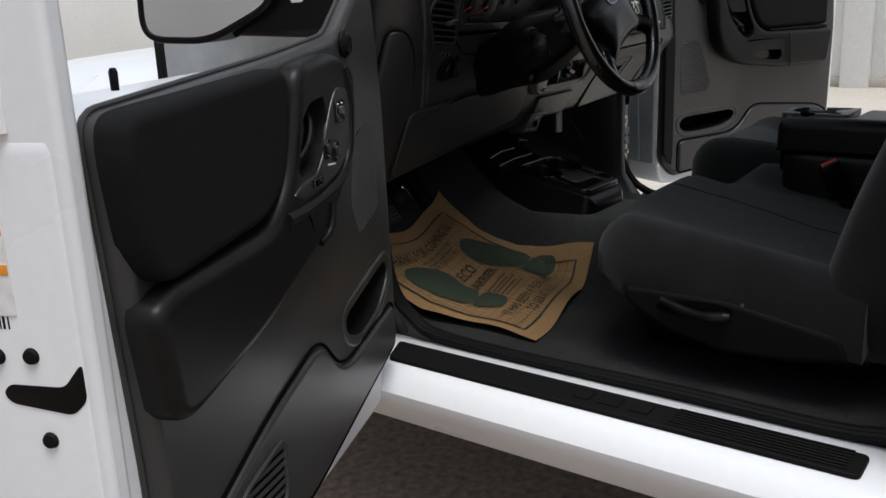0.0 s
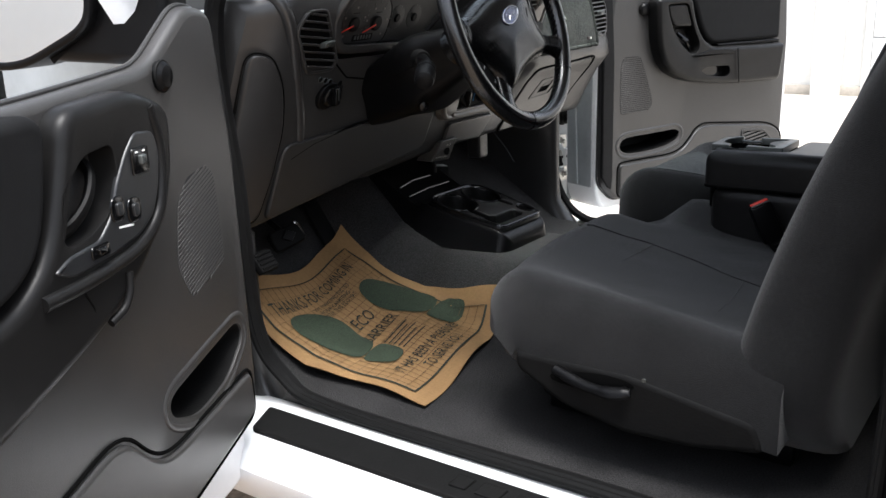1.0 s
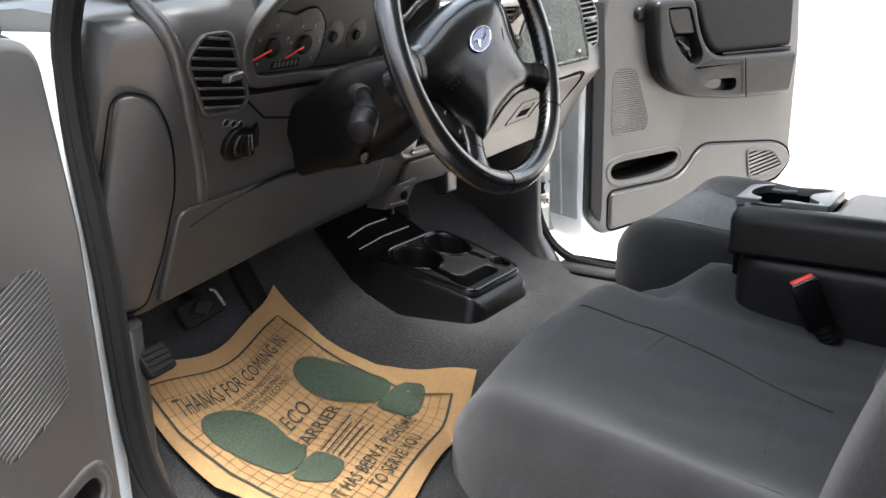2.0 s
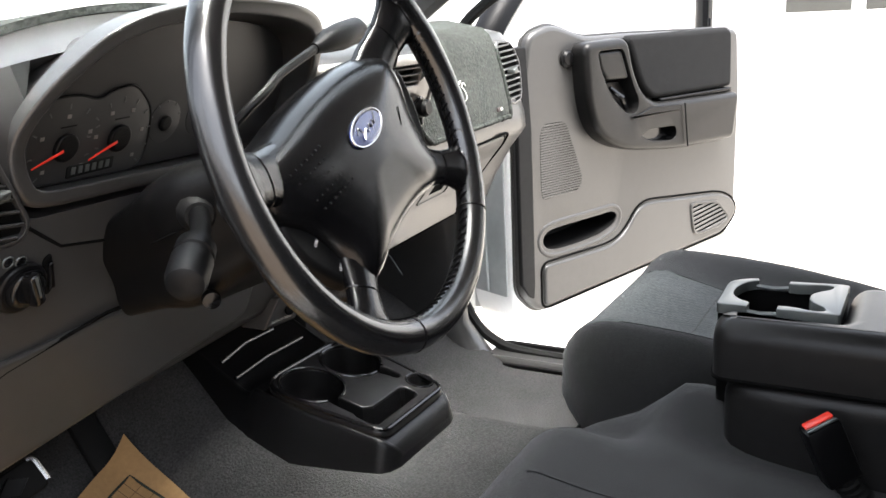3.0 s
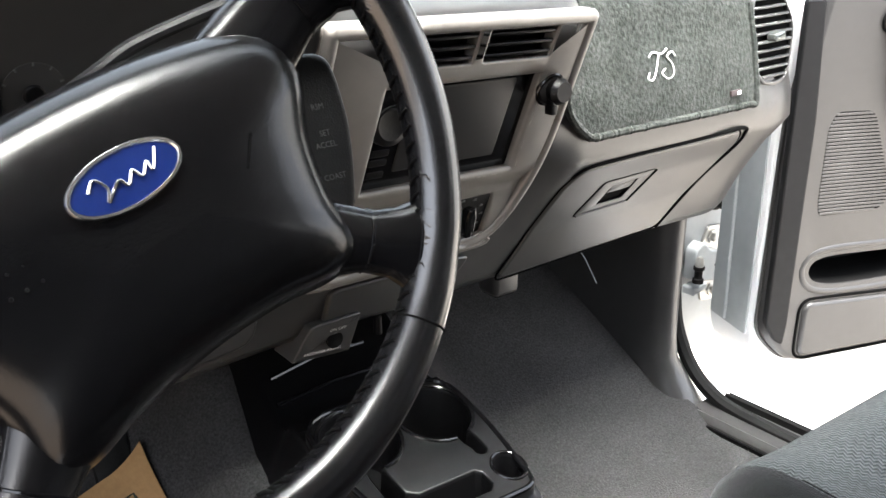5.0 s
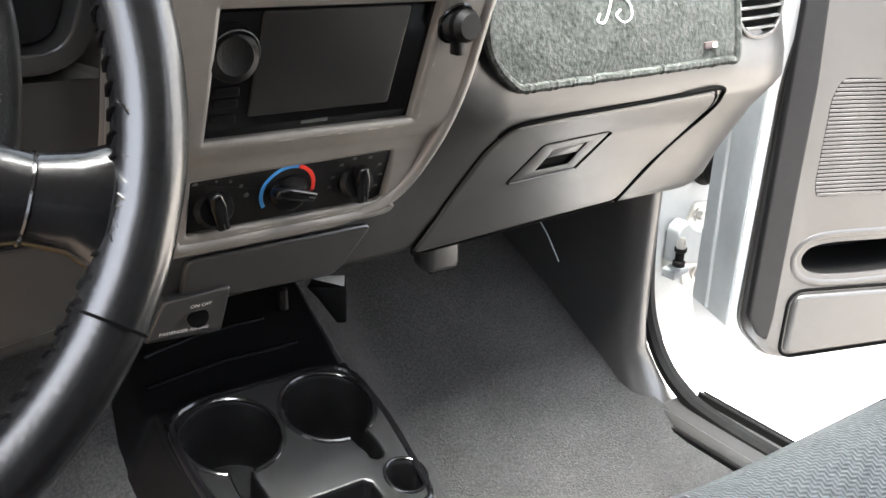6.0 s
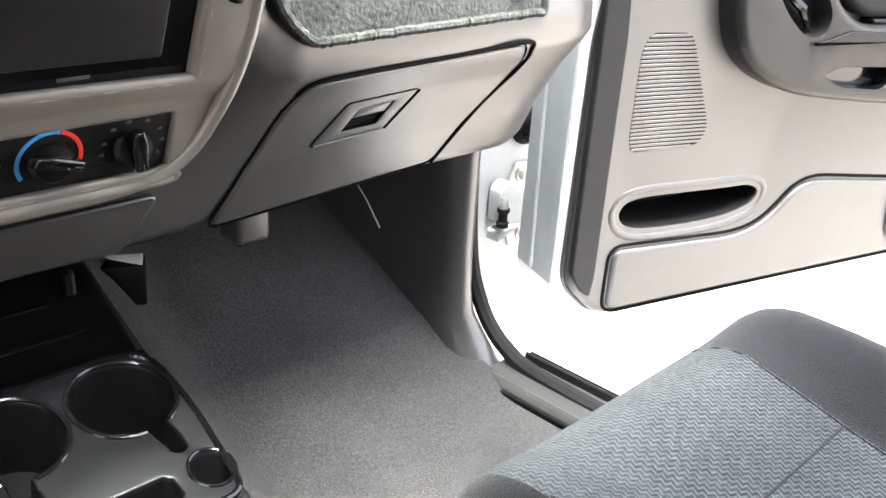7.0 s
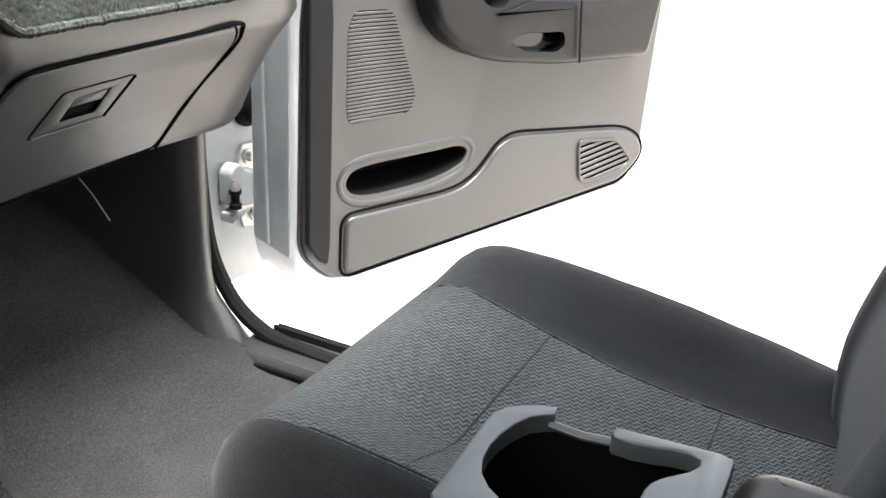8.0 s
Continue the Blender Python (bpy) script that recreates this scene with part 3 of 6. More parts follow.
    if f["pull"]:
        x0, x1, y0, y1 = min(p[0] for p in f["pull"]), max(p[0] for p in f["pull"]), min(p[1] for p in f["pull"]), max(p[1] for p in f["pull"])
        part("pull_liner", bowl(f["pull"], f["proud"] + 0.0045, 0.028, 0.003, at), GLOSS, arm)
        part("ledge", pillow(fil([(0.362, 1.002), (0.556, 1.001), (0.550, 1.017), (0.440, 1.021), (0.402, 1.010)], 0.005), 0.056, 0.0085, 0.002, at), BLACK, arm, "black ledge below the handle")
        part("seam", tube([at(f["seam"][0], f["seam"][1], 0.067), at(f["seam"][2], f["seam"][3], 0.067)], 0.0022, 6), RUBBER, arm)
    if f["handle"]:
        hx, hy = f["handle"]
        hb = part("handle_bezel", pillow(fil([(hx - 0.030, hy - 0.035), (hx + 0.045, hy - 0.04), (hx + 0.028, hy + 0.04), (hx - 0.028, hy + 0.04)], 0.012), 0.018, 0.008, 0.004, at), BLACK, d)
        part("release_handle", tube([at(hx - 0.025, hy + 0.025, 0.034), at(hx + 0.005, hy + 0.0, 0.046), at(hx + 0.032, hy - 0.028, 0.036)], [0.006, 0.008, 0.006], 8), GLOSS, hb)
    kx, ky = f["knob"]
    kb = lathe([(0.0, 0), (0.020, 0), (0.020, 0.007), (0.014, 0.013), (0.0, 0.015)], Matrix.Translation(at(kx, ky, 0.012)) @ Matrix.Rotation(radians(90), 4, "X"), 20)
    part("mirror_knob", kb, BLACK, d, "round black mirror adjuster knob")
    part("knob_ring", tube([at(p[0], p[1], 0.018) for p in ellipse(kx, ky, 0.019, 0.019, 20)], 0.0025, 6, closed=True), RUBBER, d)
    px, pz = f["pin"]
    part("lock_pin", lathe([(0, 0), (0.0042, 0), (0.0045, 0.018), (0.003, 0.022), (0, 0.0225)], Matrix.Translation(at(px, pz, -0.03)), 12), BLACK, d)
    return d, at


def curve2(pts, n=5):
    return [(p.x, p.y) for p in smooth_path([(a, b, 0) for a, b in pts], n, True)]


PASSENGER = dict(
    trim=[(0.03, 0.62), (0.09, 0.562), (0.845, 0.612), (0.880, 0.69), (0.886, 1.03), (0.872, 1.19), (0.42, 1.20), (0.26, 1.20), (0.15, 1.235), (0.07, 1.215), (0.035, 1.0)],
    belt=1.20, len=0.925, rearlow=0.565, framemat=BLACK, framelabel="black window frame",
    pocket=[(p.x, p.y) for p in smooth_path([(u, v, 0) for u, v in ((0.102, 0.738), (0.116, 0.756), (0.155, 0.763), (0.226, 0.765), (0.30, 0.767), (0.345, 0.768), (0.366, 0.756), (0.358, 0.736), (0.336, 0.725), (0.296, 0.715), (0.237, 0.709), (0.171, 0.707), (0.132, 0.710), (0.110, 0.720))], 3, True)],
    lower=fil([(0.100, 0.575), (0.82, 0.628), (0.880, 0.675), (0.862, 0.715), (0.80, 0.742), (0.455, 0.772), (0.395, 0.705), (0.34, 0.682), (0.100, 0.678)], [0.02, 0.03, 0.03, 0.03, 0.05, 0.05, 0.05, 0.05, 0.02]),
    grille=fil([(0.105, 0.835), (0.228, 0.842), (0.241, 0.868), (0.190, 1.000), (0.178, 1.012), (0.112, 1.012), (0.100, 0.985), (0.100, 0.86)], 0.012),
    small=fil([(0.660, 0.735), (0.780, 0.722), (0.838, 0.668), (0.800, 0.650), (0.685, 0.645), (0.672, 0.66)], 0.02),
    pad=fil([(0.377, 1.195), (0.806, 1.196), (0.809, 1.040), (0.474, 1.036), (0.430, 1.072)], [0.03, 0.03, 0.015, 0.03, 0.04]),
    arm=fil([(0.205, 1.188), (0.217, 1.056), (0.240, 0.992), (0.282, 0.952), (0.360, 0.922), (0.545, 0.902), (0.800, 0.900), (0.822, 1.024), (0.468, 1.027), (0.414, 1.056), (0.380, 1.115), (0.360, 1.193)], [0.03, 0.04, 0.04, 0.04, 0.05, 0.05, 0.02, 0.02, 0.03, 0.04, 0.05, 0.03]),
    well=fil([(0.246, 1.168), (0.256, 1.130), (0.278, 1.083), (0.312, 1.042), (0.350, 1.012), (0.388, 1.010), (0.398, 1.042), (0.372, 1.085), (0.354, 1.130), (0.338, 1.170)], 0.016),
    pull=fil([(0.400, 0.954), (0.442, 0.934), (0.525, 0.927), (0.546, 0.938), (0.540, 0.965), (0.433, 0.968)], 0.012),
    seam=(0.567, 1.018, 0.581, 0.906), handle=(0.342, 1.052), knob=(0.190, 1.154), pin=(0.80, 1.20), proud=0.055, tilt=0.02, tilt2=0.15)
DRIVER = dict(
    trim=[(0.02, 0.60), (0.035, 0.553), (0.464, 0.487), (0.78, 0.47), (0.838, 0.53), (0.842, 0.73), (0.866, 1.095), (0.46, 1.118), (0.246, 1.135), (0.13, 1.21), (0.06, 1.20), (0.03, 1.0)],
    belt=1.115, len=0.900, rearlow=0.45, framemat=PAINT, framelabel="white painted window frame",
    pocket=fil([(0.070, 0.735), (0.052, 0.700), (0.12, 0.652), (0.22, 0.640), (0.290, 0.668), (0.292, 0.700), (0.20, 0.715)], 0.03),
    lower=fil([(0.045, 0.565), (0.46, 0.498), (0.79, 0.485), (0.85, 0.54), (0.84, 0.60), (0.60, 0.67), (0.41, 0.705), (0.35, 0.64), (0.30, 0.622), (0.05, 0.64)], [0.02, 0.03, 0.03, 0.03, 0.05, 0.05, 0.05, 0.05, 0.05, 0.02]),
    grille=fil([(0.094, 0.836), (0.150, 0.822), (0.200, 0.812), (0.231, 0.866), (0.214, 0.948), (0.184, 0.980), (0.126, 0.988), (0.103, 0.972)], 0.014),
    small=fil([(0.575, 0.635), (0.70, 0.62), (0.77, 0.56), (0.74, 0.545), (0.60, 0.54), (0.58, 0.555)], 0.02),
    pad=fil([(0.492, 1.110), (0.862, 1.096), (0.870, 1.06), (0.855, 0.952), (0.825, 0.924), (0.585, 0.934), (0.525, 0.975)], [0.04, 0.03, 0.03, 0.04, 0.03, 0.04, 0.06]),
    arm=fil([(0.255, 1.088), (0.265, 0.995), (0.305, 0.942), (0.367, 0.894), (0.454, 0.855), (0.648, 0.802), (0.812, 0.778), (0.845, 0.788), (0.862, 0.908), (0.820, 0.923), (0.590, 0.923), (0.528, 0.962), (0.492, 1.044), (0.474, 1.107), (0.338, 1.117)], [0.03, 0.04, 0.04, 0.04, 0.05, 0.05, 0.03, 0.02, 0.02, 0.02, 0.03, 0.04, 0.05, 0.03, 0.03]),
    well=fil([(0.507, 0.976), (0.494, 1.027), (0.452, 1.058), (0.396, 1.063), (0.392, 1.022), (0.412, 0.988), (0.454, 0.969), (0.494, 0.964)], 0.014),
    pull=None, seam=None, handle=None, knob=(0.222, 1.121), pin=(0.77, 1.108), proud=0.040, tilt=-0.35, tilt2=0.1)

door_p, at_p = truck_door(1, PASSENGER, pose(0.80, 0.405, 0, 0, 0, -22.8), "open passenger door with grey trim and charcoal pad")
door_d, at_d = truck_door(-1, DRIVER, pose(-0.80, 0.24, 0, 0, 0, 22.8), "open driver door with grey trim and window switches")

# driver's switch plate
SLATE = material("slate_switch_plastic", (0.0125, 0.0132, 0.0145), 0.33, bump=0.10, bscale=900, spec=0.6)
sw = part("switch_plate", pillow(fil([(0.352, 1.068), (0.312, 1.064), (0.303, 1.037), (0.312, 0.998), (0.330, 0.966), (0.364, 0.948), (0.422, 0.940), (0.500, 0.936), (0.530, 0.948), (0.500, 0.959), (0.446, 0.962), (0.419, 0.982), (0.403, 1.014), (0.376, 1.048)], 0.010), 0.042, 0.006, 0.003, at_d), SLATE, door_d, "slate grey window switch plate")
for u, v, w, h, r, kind in ((0.350, 1.034, 0.017, 0.015, 0.004, "mirror"), (0.408, 0.989, 0.0125, 0.0135, 0.010, "window"), (0.375, 0.981, 0.0125, 0.0135, 0.010, "window"), (0.450, 0.952, 0.016, 0.006, 0.003, "lock")):
    o = fil([(u - w, v - h), (u + w, v - h), (u + w, v + h), (u - w, v + h)], r)
    bt = part("switch", pillow(o, 0.0475, 0.0025, 0.0012, at_d), GLOSS, sw)
    part("switch_rim", tube([at_d(*q, 0.0490) for q in o], 0.0013, 6, closed=True), GLOSS, bt)
    if kind == "mirror":
        part("selector", pillow(fil([(u - 0.007, v - 0.004), (u + 0.005, v - 0.004), (u + 0.005, v + 0.007), (u - 0.007, v + 0.007)], 0.002), 0.049, 0.006, 0.002, at_d), SILVER, bt)
        for du in (-0.008, 0.008):
            part("arrow_mark", pillow([(u + du - 0.003, v + 0.0100), (u + du + 0.003, v + 0.0100), (u + du + 0.002, v + 0.0120), (u + du - 0.002, v + 0.0120)], 0.0500, 0.0005, 0.0002, at_d), WHITE, bt)
    else:
        part("rocker", pillow(fil([(u - w * 0.5, v - h * 0.55), (u + w * 0.4, v - h * 0.6), (u + w * 0.5, v + h * 0.55), (u - w * 0.4, v + h * 0.6)], r * 0.4), 0.0495, 0.0040, 0.0015, at_d), SLATE if kind == "window" else GLOSS, bt)
part("index_mark", pillow([(0.378, 0.9625), (0.408, 0.9660), (0.408, 0.9685), (0.378, 0.9650)], 0.0478, 0.0006, 0.0002, at_d), WHITE, sw)
part("arm_ridge", tube([at_d(q.x, q.y, q.z) for q in smooth_path([(0.308, 1.092, 0.040), (0.295, 1.045, 0.042), (0.301, 0.995, 0.043), (0.322, 0.958, 0.044), (0.372, 0.934, 0.045), (0.469, 0.924, 0.045), (0.552, 0.923, 0.044)], 6)], 0.0085, 10), ARM, door_d, sharp=80)
rh = part("release_handle", tube([at_d(q.x, q.y, q.z) for q in smooth_path([(0.500, 0.976, 0.020), (0.478, 0.984, 0.034), (0.446, 1.004, 0.036), (0.424, 1.030, 0.030), (0.418, 1.046, 0.016)], 6)], 0.0060, 10, flatten=1.8), SHROUD, door_d, "black curved release handle in its recess")
part("handle_rib", tube([at_d(0.490, 1.010, 0.020), at_d(0.462, 1.026, 0.022), at_d(0.440, 1.044, 0.020)], 0.0022, 6), GLOSS, rh)
part("arm_joint", tube([at_d(0.486, 0.918, 0.0455), at_d(0.470, 0.893, 0.0445), at_d(0.462, 0.864, 0.040)], 0.0016, 6), GAP, door_d)
part("pull_grip", tube([at_d(q.x, q.y, q.z) for q in smooth_path([(0.398, 0.912, 0.046), (0.402, 0.890, 0.047), (0.414, 0.872, 0.045), (0.436, 0.862, 0.040)], 5)], 0.0055, 8), ARM, door_d, sharp=80)
# latch, screws and stickers on the door's end
Ld = 0.900


def end_at(a, b, c):
    """On the end face: a across from the inner edge, b height, c proud."""
    return Vector((-(Ld + c), 0.012 + a, b))


part("latch_slot", pillow(fil([(0.006, 0.872), (0.028, 0.846), (0.088, 0.846), (0.096, 0.836), (0.088, 0.826), (0.022, 0.818), (0.006, 0.833)], 0.008), -0.001, 0.002, 0.001, end_at), BLACK, door_d, "black door latch slot")
for a, b in ((0.058, 0.876), (0.095, 0.874), (0.052, 0.790)):
    part("screw", lathe([(0, 0), (0.0085, 0), (0.007, 0.004), (0, 0.005)], Matrix.Translation(end_at(a, b, 0.0)) @ Matrix.Rotation(radians(-90), 4, "Y"), 14), RUBBER, door_d)
st = part("label_sticker", pillow(fil([(0.066, 0.915), (0.134, 0.915), (0.134, 1.035), (0.066, 1.035)], 0.003), 0, 0.0012, 0.0004, end_at), WHITE, door_d, "white and orange maintenance sticker")
for b in (0.998, 0.960):
    part("orange_band", pillow([(0.067, b - 0.005), (0.133, b - 0.005), (0.133, b + 0.005), (0.067, b + 0.005)], 0.0012, 0.0006, 0.0002, end_at), ORANGE, st)
for i in range(9):
    part("code_bar", pillow([(0.076 + i * 0.0045, 0.902), (0.0775 + i * 0.0045 + 0.001 * (i % 2), 0.902), (0.0775 + i * 0.0045 + 0.001 * (i % 2), 0.916), (0.076 + i * 0.0045, 0.916)], 0, 0.0006, 0.0002, end_at), RUBBER, door_d)
# outside mirror
def at_mir(y, z, w):
    """On the mirror's face, tilted so that its reflection looks pale from the camera."""
    return Vector((-0.118 - w - 0.03 * (1.22 - z) - 0.10 * (0.26 - y), y, z))


mo = fil([(0.398, 1.325), (0.402, 1.150), (0.375, 1.126), (0.262, 1.122), (0.150, 1.172), (0.128, 1.200), (0.128, 1.325)], [0.02, 0.03, 0.03, 0.04, 0.03, 0.03, 0.02])
mh = part("mirror_housing", pillow(mo, -0.085, 0.090, 0.006, at_mir, holes=[(inset(mo, 0.010), 0.006, 0.001)], back=True), BLACK, door_d, "black door mirror housing")
part("mirror_glass", pillow(inset(mo, 0.0115), -0.0005, 0.002, 0.0005, at_mir), MIRROR, mh, "mirror glass reflecting the yard", sharp=5)
part("mirror_arm", pillow(fil([(0.02, 1.125), (0.24, 1.135), (0.16, 1.190), (0.10, 1.26), (0.02, 1.26)], 0.02), -0.075, 0.060, 0.015, at_mir, back=True), BLACK, door_d, "black mirror bracket")

# hinge and cable boot on the passenger's pillar
def on_pillar(u, v, w):
    return Vector((u, 0.575 - w, v))


hg = part("hinge", pillow(fil([(0.900, 0.606), (0.948, 0.600), (0.950, 0.650), (0.930, 0.668), (0.934, 0.700), (0.946, 0.716), (0.943, 0.756), (0.900, 0.760), (0.888, 0.735), (0.880, 0.690), (0.888, 0.640)], 0.007), -0.001, 0.006, 0.002, on_pillar), STEEL, pillar_p, "bright steel door hinge with two bolts")
part("arm", pillow(fil([(0.838, 0.668), (0.905, 0.655), (0.925, 0.668), (0.925, 0.712), (0.880, 0.722), (0.862, 0.742), (0.838, 0.730)], 0.010), 0.004, 0.026, 0.004, on_pillar), SHADED_WHITE, hg)
part("lower_arm", pillow(fil([(0.832, 0.640), (0.872, 0.650), (0.870, 0.662), (0.832, 0.658)], 0.005), 0.010, 0.026, 0.003, on_pillar), SHADED_WHITE, hg)
part("bushing", lathe([(0, -0.020), (0.0105, -0.020), (0.0105, -0.012), (0.0075, -0.010), (0.0075, 0.004), (0.0105, 0.006), (0.0105, 0.012), (0, 0.013)], Matrix.Translation((0.836, 0.536, 0.690)), 14), RUBBER, hg)
part("pin", lathe([(0, 0), (0.008, 0), (0.008, 0.012), (0.005, 0.018), (0, 0.018)], Matrix.Translation((0.836, 0.536, 0.702)), 12), STEEL, hg)
for x, z in ((0.913, 0.737), (0.928, 0.626)):
    part("bolt", lathe([(0, 0), (0.014, 0), (0.014, 0.003), (0.009, 0.004), (0.009, 0.011), (0.006, 0.013), (0, 0.013)], Matrix.Translation((x, 0.570, z)) @ Matrix.Rotation(radians(90), 4, "X"), 6), STEEL, hg)
part("hole", pillow(ellipse(0.902, 0.690, 0.007, 0.005, 12), 0.0305, 0.001, 0.0004, on_pillar), GAP, hg)
part("cable_boot", lathe([(0, 0), (0.036, 0), (0.036, 0.006), (0.026, 0.012), (0.031, 0.020), (0.022, 0.028), (0.026, 0.036), (0.017, 0.044), (0.012, 0.09), (0, 0.09)], Matrix.Translation((0.918, 0.574, 0.825)) @ Matrix.Rotation(radians(90), 4, "X"), 20), RUBBER, pillar_p, "black ribbed rubber cable boot")


# ---- dashboard ----
def yd(z, x=0.0):
    """The face of the dashboard: it leans in at the middle and stands upright before the passenger."""
    a = 0.294 + 0.45 * (1.054 - z)
    if x > 0.17 and z > 1.055:
        t = min(1.0, (x - 0.17) / 0.04) * min(1.0, (z - 1.055) / 0.02)
        a += t * (0.282 + 0.2 * (z - 1.08) - a)
    return a


def dm(x, z, w):
    """A place on the dashboard's face: x across, z height, w proud towards the seats."""
    return Vector((x, yd(z, x) - w, z))


def lerp(a, b, t):
    return a + (b - a) * max(0.0, min(1.0, t))


def roll(x, z):
    """The swelling below the ledge before the passenger."""
    return 0.022 * lerp(0, 1, (x - 0.17) / 0.05) * float(np.interp(z, (0.94, 1.0, 1.03, 1.043, 1.072, 1.106), (0, 0.45, 0.98, 1.13, 0.2, 0)))


def dml(x, z, w):
    """A place on the swelling face before the passenger."""
    return dm(x, z, w + roll(x, z))


def dash_section(x):
    """The dashboard's section at x, from under its edge over the face to the windscreen."""
    if x < -0.10:
        low = lerp(0.80, 0.845, (x + 0.62) / 0.25) + lerp(0, 0.02, (x + 0.3) / 0.2)
    else:
        low = lerp(0.865, 0.885, (x + 0.1) / 0.5)
    end = max(0.0, (abs(x) - 0.60) / 0.11)
    top = 1.235 - 0.02 * end * end
    hump = 0.052 * max(0.0, 1 - ((x + 0.335) / 0.27) ** 2) if -0.605 < x < -0.065 else 0.0
    b = 0.05 * end ** 2
    pts = [(0.66, low - 0.02), (yd(low) + 0.03, low - 0.005), (yd(low) + 0.006, low), (yd(low) - 0.004, low + 0.012), (yd(0.94), 0.94), (yd(1.0) - roll(x, 1.0), 1.0), (yd(1.03) - roll(x, 1.03), 1.03),
           (yd(1.043) - roll(x, 1.043), 1.043), (yd(1.075, x) - roll(x, 1.072), 1.072), (yd(1.106, x), 1.106), (yd(1.113, x), 1.113), (yd(1.183, x), 1.183 - 0.3 * end * 0.02), (yd(1.2, x) + 0.004, top - 0.022), (yd(1.2, x) + 0.016, top - 0.006 + hump * 0.6), (max(0.29, yd(1.2, x) + 0.04), top + hump), (0.40, top + 0.012 + hump * 0.6), (0.60, top + 0.005), (0.76, top - 0.02)]
    if -0.525 < x < -0.155:
        pts = [(y + 0.075 if i in (10, 11, 12) else y, z) for i, (y, z) in enumerate(pts)]
    return [(x, y + b, z) for y, z in pts]


dash = thing("dashboard", "graphite grey moulded plastic truck dashboard", "dashboard", pose(0, 0, 0))
secs = []
for x in sorted([*np.linspace(-0.71, 0.705, 70), -0.105, 0.172, 0.225]):
    p = dash_section(float(x))
    p.append((float(x), 0.76, 0.80))
    secs.append(p)
part("body", loft(secs), DASH, dash, sharp=50)

# end cap with the fuse cover
fo = fil([(-0.706, 1.128), (-0.670, 1.120), (-0.644, 1.082), (-0.627, 1.04), (-0.614, 0.987), (-0.612, 0.90), (-0.622, 0.815), (-0.70, 0.82)], 0.02)
fuse = part("fuse_cover", pillow(fo, 0.0, 0.006, 0.004, lambda x, z, w: dm(x, z, w + 0.002) + Vector((0, 0.035 * ((abs(x) - 0.6) / 0.11) ** 2 if abs(x) > 0.6 else 0, 0))), DASH, dash)
part("edge_rib", tube(smooth_path([dm(x, z, w) for x, z, w in ((-0.676, 1.235, -0.060), (-0.656, 1.192, -0.016), (-0.630, 1.14, -0.007), (-0.609, 1.096, -0.007), (-0.581, 1.038, -0.007), (-0.557, 0.975, -0.007), (-0.553, 0.940, -0.009), (-0.572, 0.915, -0.014))], 4), 0.0112, 12), DASH, dash, sharp=80)
low = part("knee_panel", pillow(fil([(-0.60, 0.958), (-0.40, 0.972), (-0.14, 0.975), (-0.14, 0.885), (-0.34, 0.852), (-0.60, 0.81)], 0.02), 0.0, 0.008, 0.006, dm), DASH, dash)
part("seam", tube([dm(x, z, 0.006) for x, z in ((-0.575, 0.93), (-0.52, 0.952), (-0.40, 0.976), (-0.14, 0.979))], 0.0022, 6), GAP, dash)


def vent(outline, parent, n, lever, tilt=0.0):
    v = part("air_vent", pillow(outline, -0.002, 0.0075, 0.003, dm, holes=[(inset(outline, 0.0045), 0.0065, 0.0005)]), DASH, parent, "graphite air vent with louvres")
    part("duct", pillow(inset(outline, 0.0055), -0.0008, 0.0012, 0.0005, dm), GAP, v)
    o = inset(outline, 0.0060)
    z0, z1 = min(p[1] for p in o), max(p[1] for p in o)
    slats(o, (z1 - z0) / n, (z1 - z0) / n * 0.30, dm, 0.0006, 0.0060, v, DASH, "louvre", tilt)
    part("vent_lever", pillow(fil([(lever[0] - 0.012, lever[1] - 0.006), (lever[0] + 0.012, lever[1] - 0.002), (lever[0] + 0.012, lever[1] + 0.008), (lever[0] - 0.012, lever[1] + 0.004)], 0.003), 0.004, 0.014, 0.003, dm), SILVER, v)
    return v


vent(fil([(-0.640, 1.160), (-0.622, 1.194), (-0.574, 1.196), (-0.512, 1.105), (-0.520, 1.086), (-0.588, 1.084)], 0.014), dash, 8, (-0.560, 1.135), -0.1)
vent(fil([(0.655, 1.170), (0.630, 1.212), (0.560, 1.215), (0.548, 1.130), (0.566, 1.096), (0.600, 1.090), (0.632, 1.100)], 0.02), dash, 10, (0.600, 1.155), 0.05)

# light switch and dimmer
ls = part("light_switch", pillow(ellipse(-0.516, 1.040, 0.027, 0.025, 28), 0.0, 0.010, 0.004, dm), BLACK, dash, "black rotary light switch")
part("knob", pillow(ellipse(-0.516, 1.040, 0.020, 0.019, 24), 0.008, 0.012, 0.005, dm), GLOSS, ls)
part("grip", pillow(fil([(-0.528, 1.055), (-0.517, 1.060), (-0.504, 1.026), (-0.514, 1.021)], 0.004), 0.018, 0.014, 0.004, dm), GLOSS, ls)
part("pointer", pillow([(-0.5235, 1.0545), (-0.5205, 1.056), (-0.512, 1.033), (-0.514, 1.032)], 0.0318, 0.0006, 0.0002, dm), SILVER, ls)
dw = part("dimmer_wheel", pillow(fil([(-0.493, 1.062), (-0.484, 1.068), (-0.474, 1.030), (-0.482, 1.020)], 0.006), -0.001, 0.004, 0.0015, dm), GAP, dash)
part("thumb_wheel", pillow(fil([(-0.489, 1.056), (-0.484, 1.060), (-0.477, 1.032), (-0.481, 1.027)], 0.003), 0.001, 0.007, 0.003, dm), BLACK, dw)
